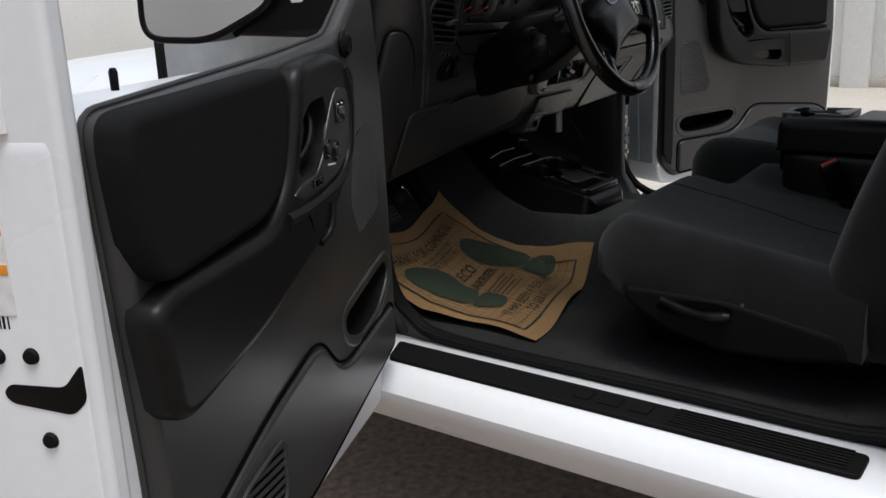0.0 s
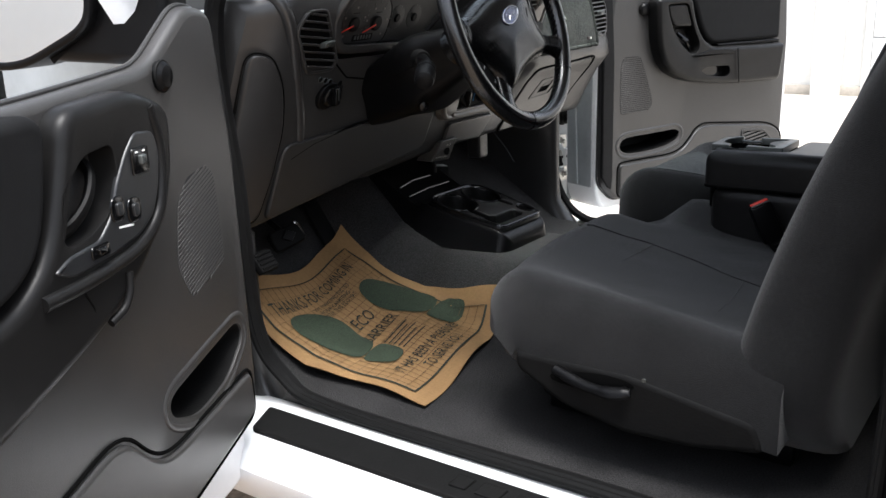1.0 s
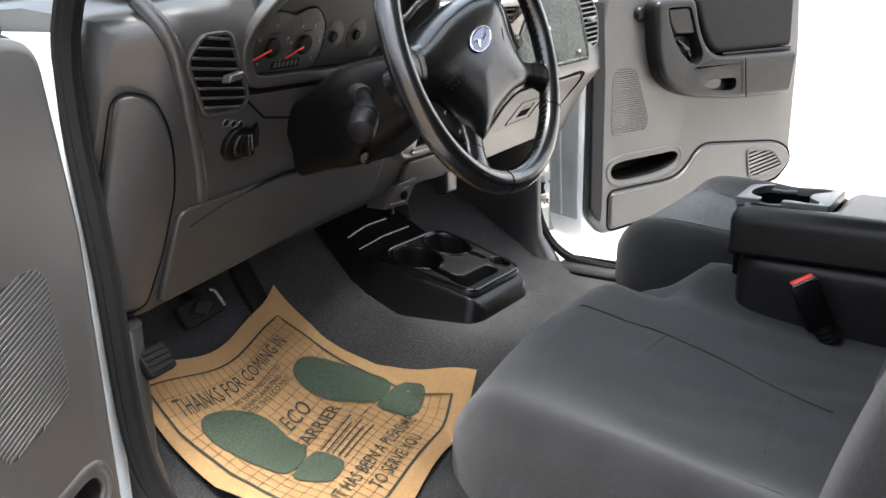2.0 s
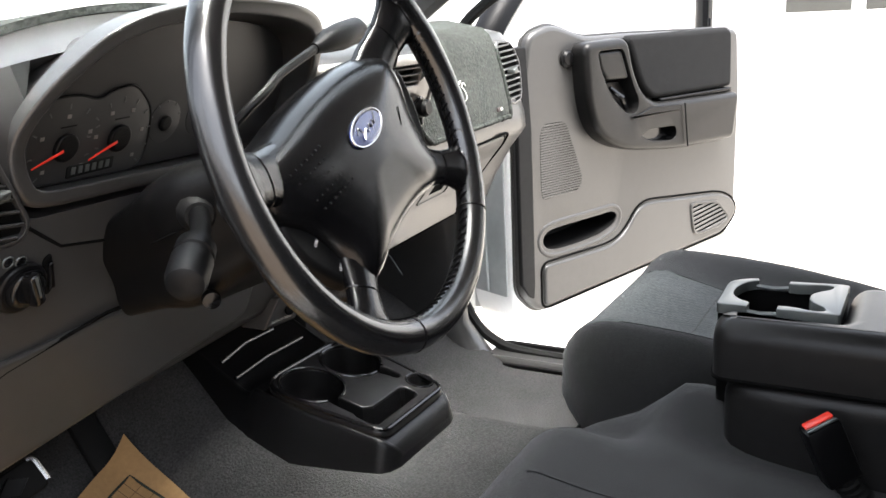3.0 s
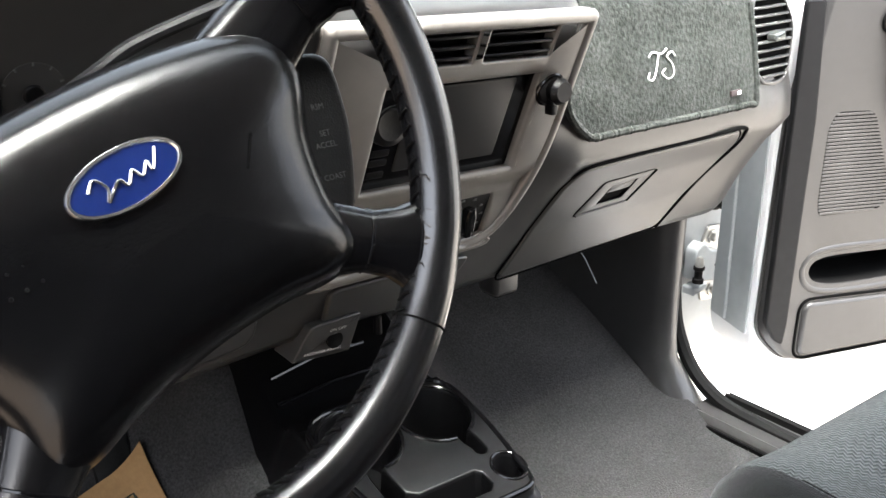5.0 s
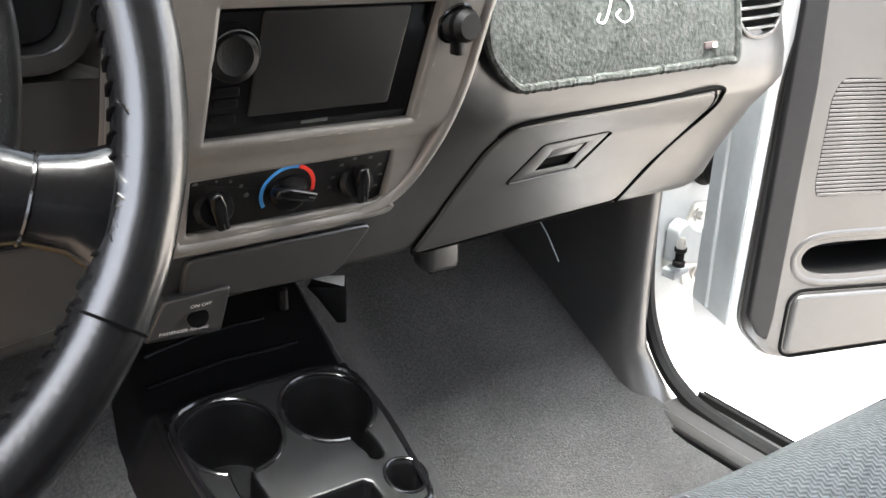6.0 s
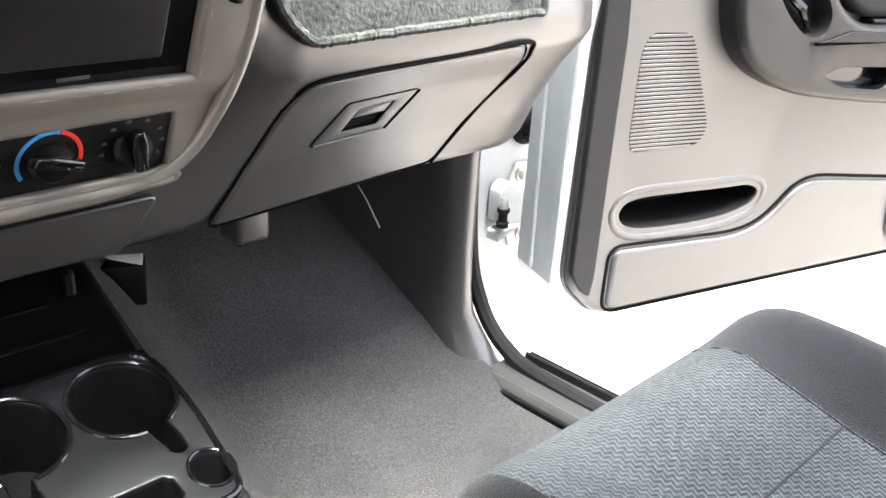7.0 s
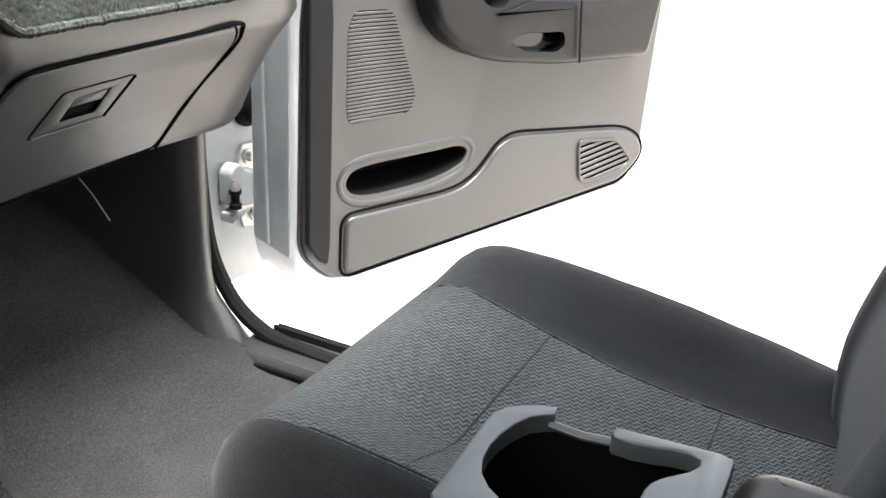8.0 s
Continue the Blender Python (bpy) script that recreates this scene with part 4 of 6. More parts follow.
for x, z in ((-0.546, 1.073), (-0.532, 1.070), (-0.518, 1.067)):
    lamp = part("indicator", pillow(ellipse(x, z, 0.0055, 0.0052, 14), 0.0, 0.004, 0.002, dm), GLOSS, dash)
    part("indicator_ring", tube([dm(p[0], p[1], 0.003) for p in ellipse(x, z, 0.0056, 0.0053, 14)], 0.0009, 6, closed=True), SILVER, lamp)

# instrument cluster
def hood(x, z, w):
    """The cluster's surround, which overhangs towards the driver at its top."""
    return dm(x, z, w + (0.22 * max(0.0, z - 1.17) if w > 0 else 0.0))


def deep(x, z, w):
    """The dial plate, set well back."""
    return dm(x, z, w - 0.030)


cl_out = fil([(-0.512, 1.122), (-0.150, 1.118), (-0.136, 1.20), (-0.165, 1.258), (-0.215, 1.278), (-0.335, 1.289), (-0.46, 1.272), (-0.515, 1.226), (-0.541, 1.185), (-0.531, 1.148)], [0.03, 0.03, 0.04, 0.03, 0.04, 0.05, 0.05, 0.03, 0.03, 0.03])
cl = part("instrument_panel", pillow(inset(cl_out, -0.004), -0.006, 0.010, 0.005, hood, steps=4, holes=[(inset(cl_out, 0.005), 0.065, 0.003)]), DASH, dash, "instrument cluster with grey dials and red needles")
GAUGE = material("gauge_face", (0.017, 0.0168, 0.0166), 0.45, vary=0.06, stains=0.1, stain=14)
part("dial_plate", pillow(inset(cl_out, 0.010), 0.002, 0.002, 0.001, deep), GAUGE, cl)
lens = fil([(-0.498, 1.131), (-0.352, 1.127), (-0.343, 1.150), (-0.345, 1.190), (-0.372, 1.216), (-0.400, 1.212), (-0.416, 1.204), (-0.440, 1.212), (-0.475, 1.210), (-0.500, 1.190), (-0.507, 1.160)], 0.014)
lens = [(x - 0.018, z + 0.002) for x, z in lens]
face = part("main_face", pillow(lens, 0.004, 0.003, 0.0015, deep), GAUGE, cl)
part("face_edge", tube([deep(x, z, 0.0065) for x, z in lens], 0.0014, 6, closed=True), SHROUD, face)
for cx, cz, r, a0, n, needle in ((-0.466, 1.165, 0.041, 222, 8, 200), (-0.402, 1.165, 0.041, 222, 10, 202), (-0.526, 1.168, 0.011, 160, 4, None), (-0.339, 1.174, 0.022, 160, 4, None), (-0.285, 1.174, 0.022, 160, 4, None)):
    z0 = 0.0072 if needle else 0.0045
    if needle is None:
        dial = part("dial", pillow(ellipse(cx, cz, r, r, 28), 0.0035, 0.0012, 0.0005, deep), GAUGE, cl)
    else:
        dial = part("dial", pillow(ellipse(cx, cz, 0.0135, 0.0135, 22), z0, 0.0055, 0.0025, deep), SHROUD, face)
    if needle is None:
        part("hub_cap", pillow(ellipse(cx, cz - 0.002, 0.008, 0.008, 16), z0 + 0.0005, 0.004, 0.002, deep), SHROUD, dial)
    for k in range(n + 1):
        a = radians(a0 - (2 * a0 - 180) * k / n)
        part("tick", pillow([(cx + c * math.cos(a) * r - q * math.sin(a), cz + c * math.sin(a) * r + q * math.cos(a)) for c, q in ((0.88, -0.0007), (1.0, -0.0007), (1.0, 0.0007), (0.88, 0.0007))], z0 + 0.0002, 0.0005, 0.0002, deep), SILVER, dial)
        if needle and k % 2 == 0:
            part("numeral_bar", pillow([(cx + math.cos(a) * r * 0.72 + u, cz + math.sin(a) * r * 0.72 + v) for u, v in ((-0.0022, -0.0018), (0.0022, -0.0018), (0.0022, 0.0018), (-0.0022, 0.0018))], z0 + 0.0002, 0.0005, 0.0002, deep), BEZEL, dial)
    if needle:
        a = radians(needle)
        u, v = math.cos(a), math.sin(a)
        part("needle", pillow([(cx + u * d - v * q, cz + v * d + u * q) for d, q in ((0.006, -0.0015), (0.041, -0.0007), (0.041, 0.0007), (0.006, 0.0015))], 0.0118, 0.002, 0.0005, deep), RED, dial)
        part("legend_bar", pillow([(cx - 0.008, cz + 0.019), (cx + 0.010, cz + 0.0195), (cx + 0.010, cz + 0.0210), (cx - 0.008, cz + 0.0205)], z0 + 0.0002, 0.0005, 0.0002, deep), RUBBER, dial)
part("odometer", pillow(fil([(-0.460, 1.134), (-0.404, 1.136), (-0.404, 1.148), (-0.460, 1.146)], 0.002), 0.0070, 0.0012, 0.0004, deep), RUBBER, face)
for i in range(6):
    part("digit_bar", pillow([(-0.455 + i * 0.0082 + u, 1.1372 + i * 0.0002 + v) for u, v in ((0, 0), (0.0048, 0), (0.0048, 0.0072), (0, 0.0072))], 0.0082, 0.0005, 0.0002, deep), SILVER, face)

part("column_line", tube([dm(x, z, 0.001) for x, z in ((-0.512, 1.098), (-0.495, 1.086), (-0.473, 1.071), (-0.422, 1.064), (-0.375, 1.060))], 0.0018, 6), GAP, dash)
part("fuse_gap", tube([dm(x, z, 0.002) + Vector((0, 0.035 * ((abs(x) - 0.6) / 0.11) ** 2 if abs(x) > 0.6 else 0, 0)) for x, z in inset(fo, -0.002)], 0.0013, 6, closed=True), GAP, dash)

# centre stack
bz = fil([(-0.135, 1.215), (-0.135, 0.975), (-0.105, 0.940), (0.10, 0.942), (0.150, 0.968), (0.180, 1.05), (0.172, 1.215)], [0.01, 0.03, 0.02, 0.05, 0.04, 0.05, 0.01])
radio_o = fil([(-0.066, 1.045), (0.130, 1.045), (0.126, 1.158), (-0.066, 1.158)], 0.005)
hvac_o = fil([(-0.070, 0.958), (0.124, 0.961), (0.122, 1.020), (-0.070, 1.016)], 0.006)
vents_o = [fil([(-0.062, 1.168), (0.028, 1.168), (0.028, 1.208), (-0.062, 1.208)], 0.006), fil([(0.036, 1.168), (0.124, 1.168), (0.124, 1.208), (0.036, 1.208)], 0.006)]


def hollow(x, z, w):
    """The bezel's face: it falls back under the radio and comes forward again towards its foot."""
    return dm(x, z, w - (float(np.interp(z, (0.955, 1.000, 1.026, 1.043), (0, 0.0040, 0.0075, 0))) if w > 0.008 else 0.0))


bm = pillow(bz, -0.002, 0.020, 0.013, holes=[(radio_o, 0.026, 0.005), (hvac_o, 0.012, 0.004)] + [(v, 0.017, 0.003) for v in vents_o])
bezel = part("centre_bezel", mapped(sliced(bm, vs=(0.955, 0.962, 0.975, 0.988, 1.0, 1.009, 1.018, 1.026, 1.031, 1.037, 1.043)), hollow), BEZEL, dash, "worn satin grey centre bezel with scuffed edges", sharp=60)
part("outer_rim", tube([dm(x, z, 0.0135) for x, z in inset(bz, 0.0075)], 0.0072, 10, closed=True), BEZEL, bezel, sharp=80)
part("panel_lip", tube(smooth_path([dm(x, z, 0.0150) for x, z in ((-0.078, 0.957), (-0.066, 0.9505), (0.02, 0.9515), (0.116, 0.9535), (0.130, 0.960))], 5), 0.0062, 10), BEZEL, bezel, sharp=80)
for v in vents_o:
    dv = part("centre_vent", pillow(inset(v, 0.002), 0.001, 0.0015, 0.001, dm), BLACK, bezel)
    slats(inset(v, 0.002), 0.010, 0.003, dm, 0.002, 0.016, dv, BLACK, "louvre")
for x, z in ((0.137, 1.135), (-0.095, 1.055)):
    kn = part("power_socket", lathe([(0, 0), (0.0150, 0), (0.0150, 0.006), (0.0115, 0.010), (0.0135, 0.019), (0.010, 0.025), (0, 0.025)], Matrix.Translation(dm(x, z, 0.017)) @ Matrix.Rotation(radians(90), 4, "X"), 20), SHROUD, bezel, "black capped power socket")
    part("cap_ring", tube([dm(p[0], p[1], 0.021) for p in ellipse(x, z, 0.0156, 0.0156, 20)], 0.0016, 6, closed=True), GLOSS, kn)
    part("cap_tab", box(x - 0.004, x + 0.004, dm(x, z, 0.03).y, dm(x, z, 0.018).y, z - 0.025, z - 0.014, 0.002), BLACK, kn)

WORN = material("bare_worn_plastic", (0.21, 0.20, 0.185), 0.5, grain=400, vary=0.4)
rnd = random.Random(5)


def chipped(a, b, w, width, fill=0.75):
    """Worn patches in a row along an edge of the bezel."""
    a, b = Vector(a), Vector(b)
    n = max(2, int((b - a).length / 0.011))
    side = Vector((-(b - a).y, (b - a).x)).normalized()
    for i in range(n):
        if rnd.random() > fill:
            continue
        c, h = a.lerp(b, (i + rnd.random()) / n), (b - a).normalized() * rnd.uniform(0.003, 0.010)
        q = width * rnd.uniform(0.15, 0.65)
        o = [c - h, c - h * 0.4 - side * q * rnd.uniform(0.4, 1), c + h * rnd.uniform(0.2, 0.6) - side * q * rnd.uniform(0.3, 1), c + h, c + h * 0.3 + side * q * rnd.uniform(0.3, 0.8), c - h * 0.5 + side * q * rnd.uniform(0.2, 0.9)]
        part("scuff", pillow([tuple(v) for v in o], w, 0.0005, 0.0002, dm), WORN, bezel)


chipped((-0.066, 1.0435), (0.130, 1.0435), 0.0178, 0.0018, 0.6)
chipped((0.1315, 1.048), (0.1275, 1.155), 0.0178, 0.0018, 0.95)
chipped((-0.07, 0.9565), (0.125, 0.9595), 0.0178, 0.0016, 0.5)

radio = part("radio", pillow(inset(radio_o, 0.003), -0.008, 0.016, 0.004, dm), GLOSS, bezel, "black double height car radio with dark screen")
part("screen", pillow(fil([(-0.026, 1.066), (0.100, 1.066), (0.098, 1.150), (-0.026, 1.150)], 0.003), 0.006, 0.0035, 0.001, dm), SCREEN, radio, "dark switched off display")
part("radio_knob", lathe([(0, 0), (0.020, 0), (0.0195, 0.005), (0.014, 0.008), (0.010, 0.007), (0, 0.007)], Matrix.Translation(dm(-0.046, 1.118, 0.008)) @ Matrix.Rotation(radians(90), 4, "X"), 24), SHROUD, radio)
part("knob_ring", tube([dm(p[0], p[1], 0.0135) for p in ellipse(-0.046, 1.118, 0.0195, 0.0195, 24)], 0.0006, 6, closed=True), SILVER, radio)
part("brand_bar", pillow([(0.022, 1.054), (0.046, 1.0545), (0.046, 1.0575), (0.022, 1.057)], 0.008, 0.0006, 0.0002, dm), SILVER, radio)
for z in (1.062, 1.075, 1.085):
    part("key", pillow(fil([(-0.056, z), (-0.036, z), (-0.036, z + 0.007), (-0.056, z + 0.007)], 0.002), 0.008, 0.002, 0.0008, dm), BLACK, radio)

hv = part("climate_panel", pillow(inset(hvac_o, 0.002), 0.004, 0.006, 0.002, dm), RUBBER, bezel, "black climate control panel with three dials")
for i, (x, z, r) in enumerate(((-0.044, 0.985, 0.017), (0.022, 0.990, 0.0175), (0.088, 0.989, 0.017))):
    kn = part("dial_knob", lathe([(0, 0), (r, 0), (r, 0.005), (r - 0.003, 0.009), (0, 0.010)], Matrix.Translation(dm(x, z, 0.009)) @ Matrix.Rotation(radians(90), 4, "X"), 28), BLACK, hv)
    a = radians((-72, -14, -76)[i])
    c, sn = math.cos(a), math.sin(a)
    part("grip", pillow(fil([(x + c * p - sn * q, z + sn * p + c * q) for p, q in ((-0.019, -0.0045), (-0.006, -0.0068), (0.020, -0.0050), (0.021, 0.0050), (-0.006, 0.0068), (-0.019, 0.0045))], 0.003), 0.016, 0.013, 0.004, dm, steps=4), GLOSS, kn)
    part("pointer", pillow([(x + c * p - sn * q, z + sn * p + c * q) for p, q in ((0.012, -0.0005), (0.0185, -0.0005), (0.0185, 0.0005), (0.012, 0.0005))], 0.0290, 0.0004, 0.0002, dm), SILVER, kn)


def arc(cx, cz, r0, r1, a0, a1, n=14):
    t = [radians(a0 + (a1 - a0) * i / n) for i in range(n + 1)]
    return [(cx + r1 * math.cos(a), cz + r1 * math.sin(a)) for a in t] + [(cx + r0 * math.cos(a), cz + r0 * math.sin(a)) for a in reversed(t)]


part("cold_scale", pillow(arc(0.022, 0.990, 0.0225, 0.026, 215, 75), 0.0098, 0.0006, 0.0002, dm), BLUE, hv)
part("hot_scale", pillow(arc(0.022, 0.990, 0.0225, 0.026, 74, -34), 0.0098, 0.0006, 0.0002, dm), RED, hv)
for x, z, r in ((-0.044, 1.010, 0.0010), (-0.032, 1.008, 0.0014), (-0.022, 1.002, 0.0018), (-0.016, 0.992, 0.0024)):
    part("scale_dot", pillow(ellipse(x, z, r, r, 10), 0.0098, 0.0006, 0.0002, dm), BEZEL if r < 0.0012 else SILVER, hv)
for x, z in ((-0.062, 1.010), (0.070, 1.008), (0.082, 1.013), (0.098, 1.012), (0.110, 1.003), (0.114, 0.992), (0.112, 0.980), (0.064, 0.996), (0.063, 0.986)):
    part("symbol", pillow([(x - 0.0026, z - 0.0012), (x + 0.0024, z - 0.0013), (x + 0.0020, z + 0.0012), (x - 0.0012, z + 0.0014)], 0.0098, 0.0006, 0.0002, dm), SILVER, hv)

part("ashtray_cover", pillow(fil([(-0.06, 0.878), (0.100, 0.874), (0.128, 0.932), (-0.06, 0.930)], 0.012), 0.0, 0.007, 0.004, dm), DASH, dash)

# air bag switch
air = part("switch_box", pillow(fil([(-0.092, 0.843), (-0.018, 0.838), (-0.016, 0.893), (-0.078, 0.890)], 0.004), -0.03, 0.043, 0.003, dm), TRIM, dash, "grey key switch box under the centre stack")
part("key_barrel", lathe([(0, 0), (0.010, 0), (0.010, 0.003), (0, 0.004)], Matrix.Translation(dm(-0.045, 0.864, 0.013)) @ Matrix.Rotation(radians(90), 4, "X"), 16), GAP, air)


def words(text, size, parent, mat, at, name="lettering"):
    return part(name, mapped(lettering(text, size), at), mat, parent)


words("ON OFF", 0.0056, air, WHITE, lambda x, y, z: dm(-0.043 + x, 0.878 + y, 0.0134))
words("PASSENGER AIRBAG", 0.0052, air, WHITE, lambda x, y, z: dm(-0.056 + x, 0.850 + y - 0.06 * x, 0.0134))

# glove box
gl = fil([(0.229, 0.990), (0.243, 1.0245), (0.300, 1.0295), (0.42, 1.0345), (0.528, 1.0395), (0.547, 1.012), (0.481, 0.893), (0.190, 0.876), (0.214, 0.93)], [0.05, 0.012, 0.02, 0.02, 0.012, 0.03, 0.010, 0.012, 0.05])
well = fil([(0.324, 0.989), (0.371, 0.993), (0.359, 0.964), (0.313, 0.962)], 0.003)
us, vs = np.linspace(0.20, 0.54, 18), np.linspace(0.885, 1.035, 16)
glove = part("glove_box", mapped(sliced(pillow(gl, -0.006, 0.0095, 0.0035, holes=[(inset(well, -0.0006), 0.0050, 0.0004)]), us, vs), dml), DASH, dash, "closed glove box lid with paddle latch", sharp=50)
part("lid_gap", tube([dml(x, z, 0.0002) for x, z in inset(gl, -0.0012)], 0.0014, 6, closed=True), GAP, glove)
part("top_gap", tube(smooth_path([dml(x, z, w) for x, z, w in ((0.236, 1.016, 0.0005), (0.250, 1.028, 0.001), (0.30, 1.0325, 0.0012), (0.42, 1.0375, 0.0012), (0.526, 1.0430, 0.0012), (0.545, 1.031, 0.0012), (0.5505, 1.010, 0.001), (0.522, 0.960, 0.001), (0.484, 0.890, 0.001))], 6), 0.0024, 8), GAP, glove)
la = fil([(0.307, 0.996), (0.396, 1.001), (0.373, 0.957), (0.283, 0.951)], 0.004)
latch = part("latch_plate", pillow(la, 0.001, 0.0037, 0.0008, dml, holes=[(well, 0.018, 0.0008)]), DASH, glove)
part("plate_gap", tube([dml(x, z, 0.0036) for x, z in inset(la, -0.0006)], 0.0008, 6, closed=True), GAP, latch)
# shallow floor in shadow black, standing in for the well's shade
part("latch_well", bowl(well, 0.0046, 0.0038, 0.001, dml), GAP, latch)
part("paddle", pillow(fil([(0.325, 0.9882), (0.370, 0.9924), (0.3655, 0.9800), (0.3200, 0.9775)], 0.002), 0.0009, 0.0027, 0.0010, dml), DASH, latch)
part("latch_lip", tube([dml(0.286, 0.9505, 0.0050), dml(0.372, 0.9565, 0.0050)], 0.0013, 8), TRIM, latch)
part("latch_gap", tube([dml(0.3755, 0.957, 0.0042), dml(0.3985, 1.0005, 0.0042)], 0.0017, 6), GAP, latch)

# column shroud, stalk and shift lever
AX = Vector((0, math.cos(radians(21.6)), -math.sin(radians(21.6))))
HUB = Vector((-0.368, -0.006, 1.156))
col = thing("steering_column", "black plastic steering column shroud with stalks", "steering column")
SHROUD_SECTION = fil([(-0.092, 0.030), (-0.084, -0.002), (-0.069, -0.032), (-0.067, -0.064), (-0.048, -0.086), (0.056, -0.088), (0.082, -0.060), (0.086, 0.020), (0.050, 0.056), (-0.050, 0.062), (-0.086, 0.054)], 0.016)
rings = []
for d, kx, kz in ((0.072, 0.50, 0.52), (0.078, 0.56, 0.58), (0.115, 0.70, 0.72), (0.160, 0.92, 0.88), (0.190, 1.0, 0.96), (0.220, 0.93, 0.93), (0.265, 0.74, 0.82), (0.33, 0.58, 0.75)):
    c = HUB + AX * d
    rings.append([(c.x + 0.004 + p[0] * kx, c.y, c.z + p[1] * kz) for p in SHROUD_SECTION])
part("shroud", loft(rings), SHROUD, col, sharp=50)
part("shroud_seam", tube([(HUB.x + 0.004 - 0.0845 * k, (HUB + AX * d).y, (HUB + AX * d).z - 0.004 * k) for d, k in ((0.160, 0.92), (0.190, 1.0), (0.215, 0.945))], 0.0012, 6), GAP, col)
stalk = part("stalk", tube([(-0.418, 0.158, 1.106), (-0.446, 0.128, 1.104), (-0.478, 0.097, 1.100), (-0.505, 0.076, 1.094)], [0.0105, 0.0095, 0.0090, 0.0105], 12), SHROUD, col, "black turn signal stalk")
part("stalk_boot", tube([(-0.424, 0.152, 1.106), (-0.438, 0.137, 1.105), (-0.445, 0.129, 1.104)], [0.021, 0.019, 0.013], 14), RUBBER, stalk)
sk = look((-0.500, 0.081, 1.0955), (-0.552, 0.049, 1.076)) @ pose(0, 0, 0, 180, 0, 0)
part("stalk_knob", lathe([(0, 0), (0.0120, 0.0), (0.0165, 0.006), (0.0170, 0.020), (0.0150, 0.021), (0.0150, 0.025), (0.0174, 0.027), (0.0172, 0.052), (0.0150, 0.060), (0.010, 0.063), (0, 0.0635)], sk, 22), SHROUD, stalk)
tl = part("tilt_lever", tube([(-0.395, 0.185, 1.022), (-0.416, 0.158, 1.020), (-0.428, 0.143, 1.018)], [0.0055, 0.0055, 0.0065], 10), SHROUD, col, "small black tilt lever")
part("lever_cap", lathe([(0, 0), (0.0085, 0), (0.0095, 0.004), (0.0085, 0.010), (0, 0.012)], look((-0.424, 0.148, 1.019), (-0.44, 0.128, 1.016)) @ pose(0, 0, 0, 180, 0, 0), 14), HUBM, tl)
part("ignition_lock", lathe([(0, 0), (0.016, 0), (0.016, 0.008), (0.011, 0.012), (0, 0.012)], look((-0.288, 0.150, 1.095), (-0.24, 0.10, 1.09)) @ pose(0, 0, 0, 180, 0, 0), 18), GLOSS, col, "black ignition lock")
lever = part("shift_lever", tube(smooth_path([(-0.375, 0.17, 1.15), (-0.357, 0.14, 1.186), (-0.335, 0.13, 1.204), (-0.307, 0.13, 1.22), (-0.24, 0.13, 1.243)], 5), 0.0048, 10), SHROUD, col, "black column shift lever")
part("lever_grip", tube([(-0.250, 0.13, 1.240), (-0.228, 0.13, 1.246), (-0.205, 0.13, 1.250), (-0.170, 0.13, 1.256), (-0.160, 0.13, 1.257)], [0.006, 0.012, 0.0150, 0.0145, 0.009], 14), SHROUD, lever)

# ---- steering wheel ----
WHUB = HUB + Vector((0.003, 0.002, 0.006))
wheel = thing("steering_wheel", "worn black leather steering wheel with four spokes", "steering wheel", Matrix.Translation(WHUB) @ pose(0, 0, 0, 90 - 21.6, 0, 0) @ pose(0, 0, 0, 0, 0, 21))
R, RT = 0.1834, 0.0152
# rim set slightly higher and steeper than its hub to fit the camera's view
RIM = (pose(0, 0, 0, 90 - 21.6, 0, 0) @ pose(0, 0, 0, 0, 0, 21)).inverted() @ Matrix.Translation(Vector((-0.371, -0.003, 1.171)) - WHUB) @ pose(0, 0, 0, 0, 0, 2.1) @ pose(0, 0, 0, 90 - 17.65, 0, 0) @ pose(0, 0, 0, 0, 0, 21)


def on_rim(a, d=0.0, t=0.0, out=0.0):
    """A place on the rim: a round the wheel, d along it, t round its section (0 outward, 90 to the driver)."""
    a += d / R
    r = R + (RT + out) * math.cos(t)
    return RIM @ Vector((r * math.cos(a), r * math.sin(a), (RT + out) * math.sin(t)))


def rim_radius(i):
    return RT * (1.0 + 0.025 * noise.noise((i * 0.35, 1.0, 0.0)))


rim = part("rim", tube([RIM @ Vector((R * math.cos(2 * math.pi * i / 144), R * math.sin(2 * math.pi * i / 144), 0)) for i in range(144)], [rim_radius(i) for i in range(144)], 18, closed=True), LEATHER, wheel, "black stitched leather rim", sharp=80)
# laced seam round the inside of the rim, gathered leather beside it
for i in range(110):
    a = 2 * math.pi * i / 110
    part("stitch", tube([on_rim(a, -0.0028, radians(196), 0.0004), on_rim(a, 0.0006, radians(180), 0.0009), on_rim(a, 0.0030, radians(164), 0.0004)], 0.0009, 5), GAP, rim)
rnd = random.Random(11)
for a0 in (16, 164, 222, 318):
    for k in range(14):
        a = radians(a0 + rnd.uniform(-15, 15))
        t0, t1 = rnd.uniform(125, 140), rnd.uniform(160, 178)
        part("wrinkle", tube([on_rim(a, rnd.uniform(-0.002, 0.002) + 0.004 * j / 4, radians(t0 + (t1 - t0) * j / 4), -0.0008) for j in range(5)], [0.0003, 0.0008, 0.0011, 0.0010, 0.0006], 6), LEATHER, rim)
for a in (239, 304):
    part("rim_joint", tube([on_rim(radians(a), 0, t, 0.0001) for t in (2 * math.pi * j / 20 for j in range(20))], 0.0008, 5, closed=True), GAP, rim)


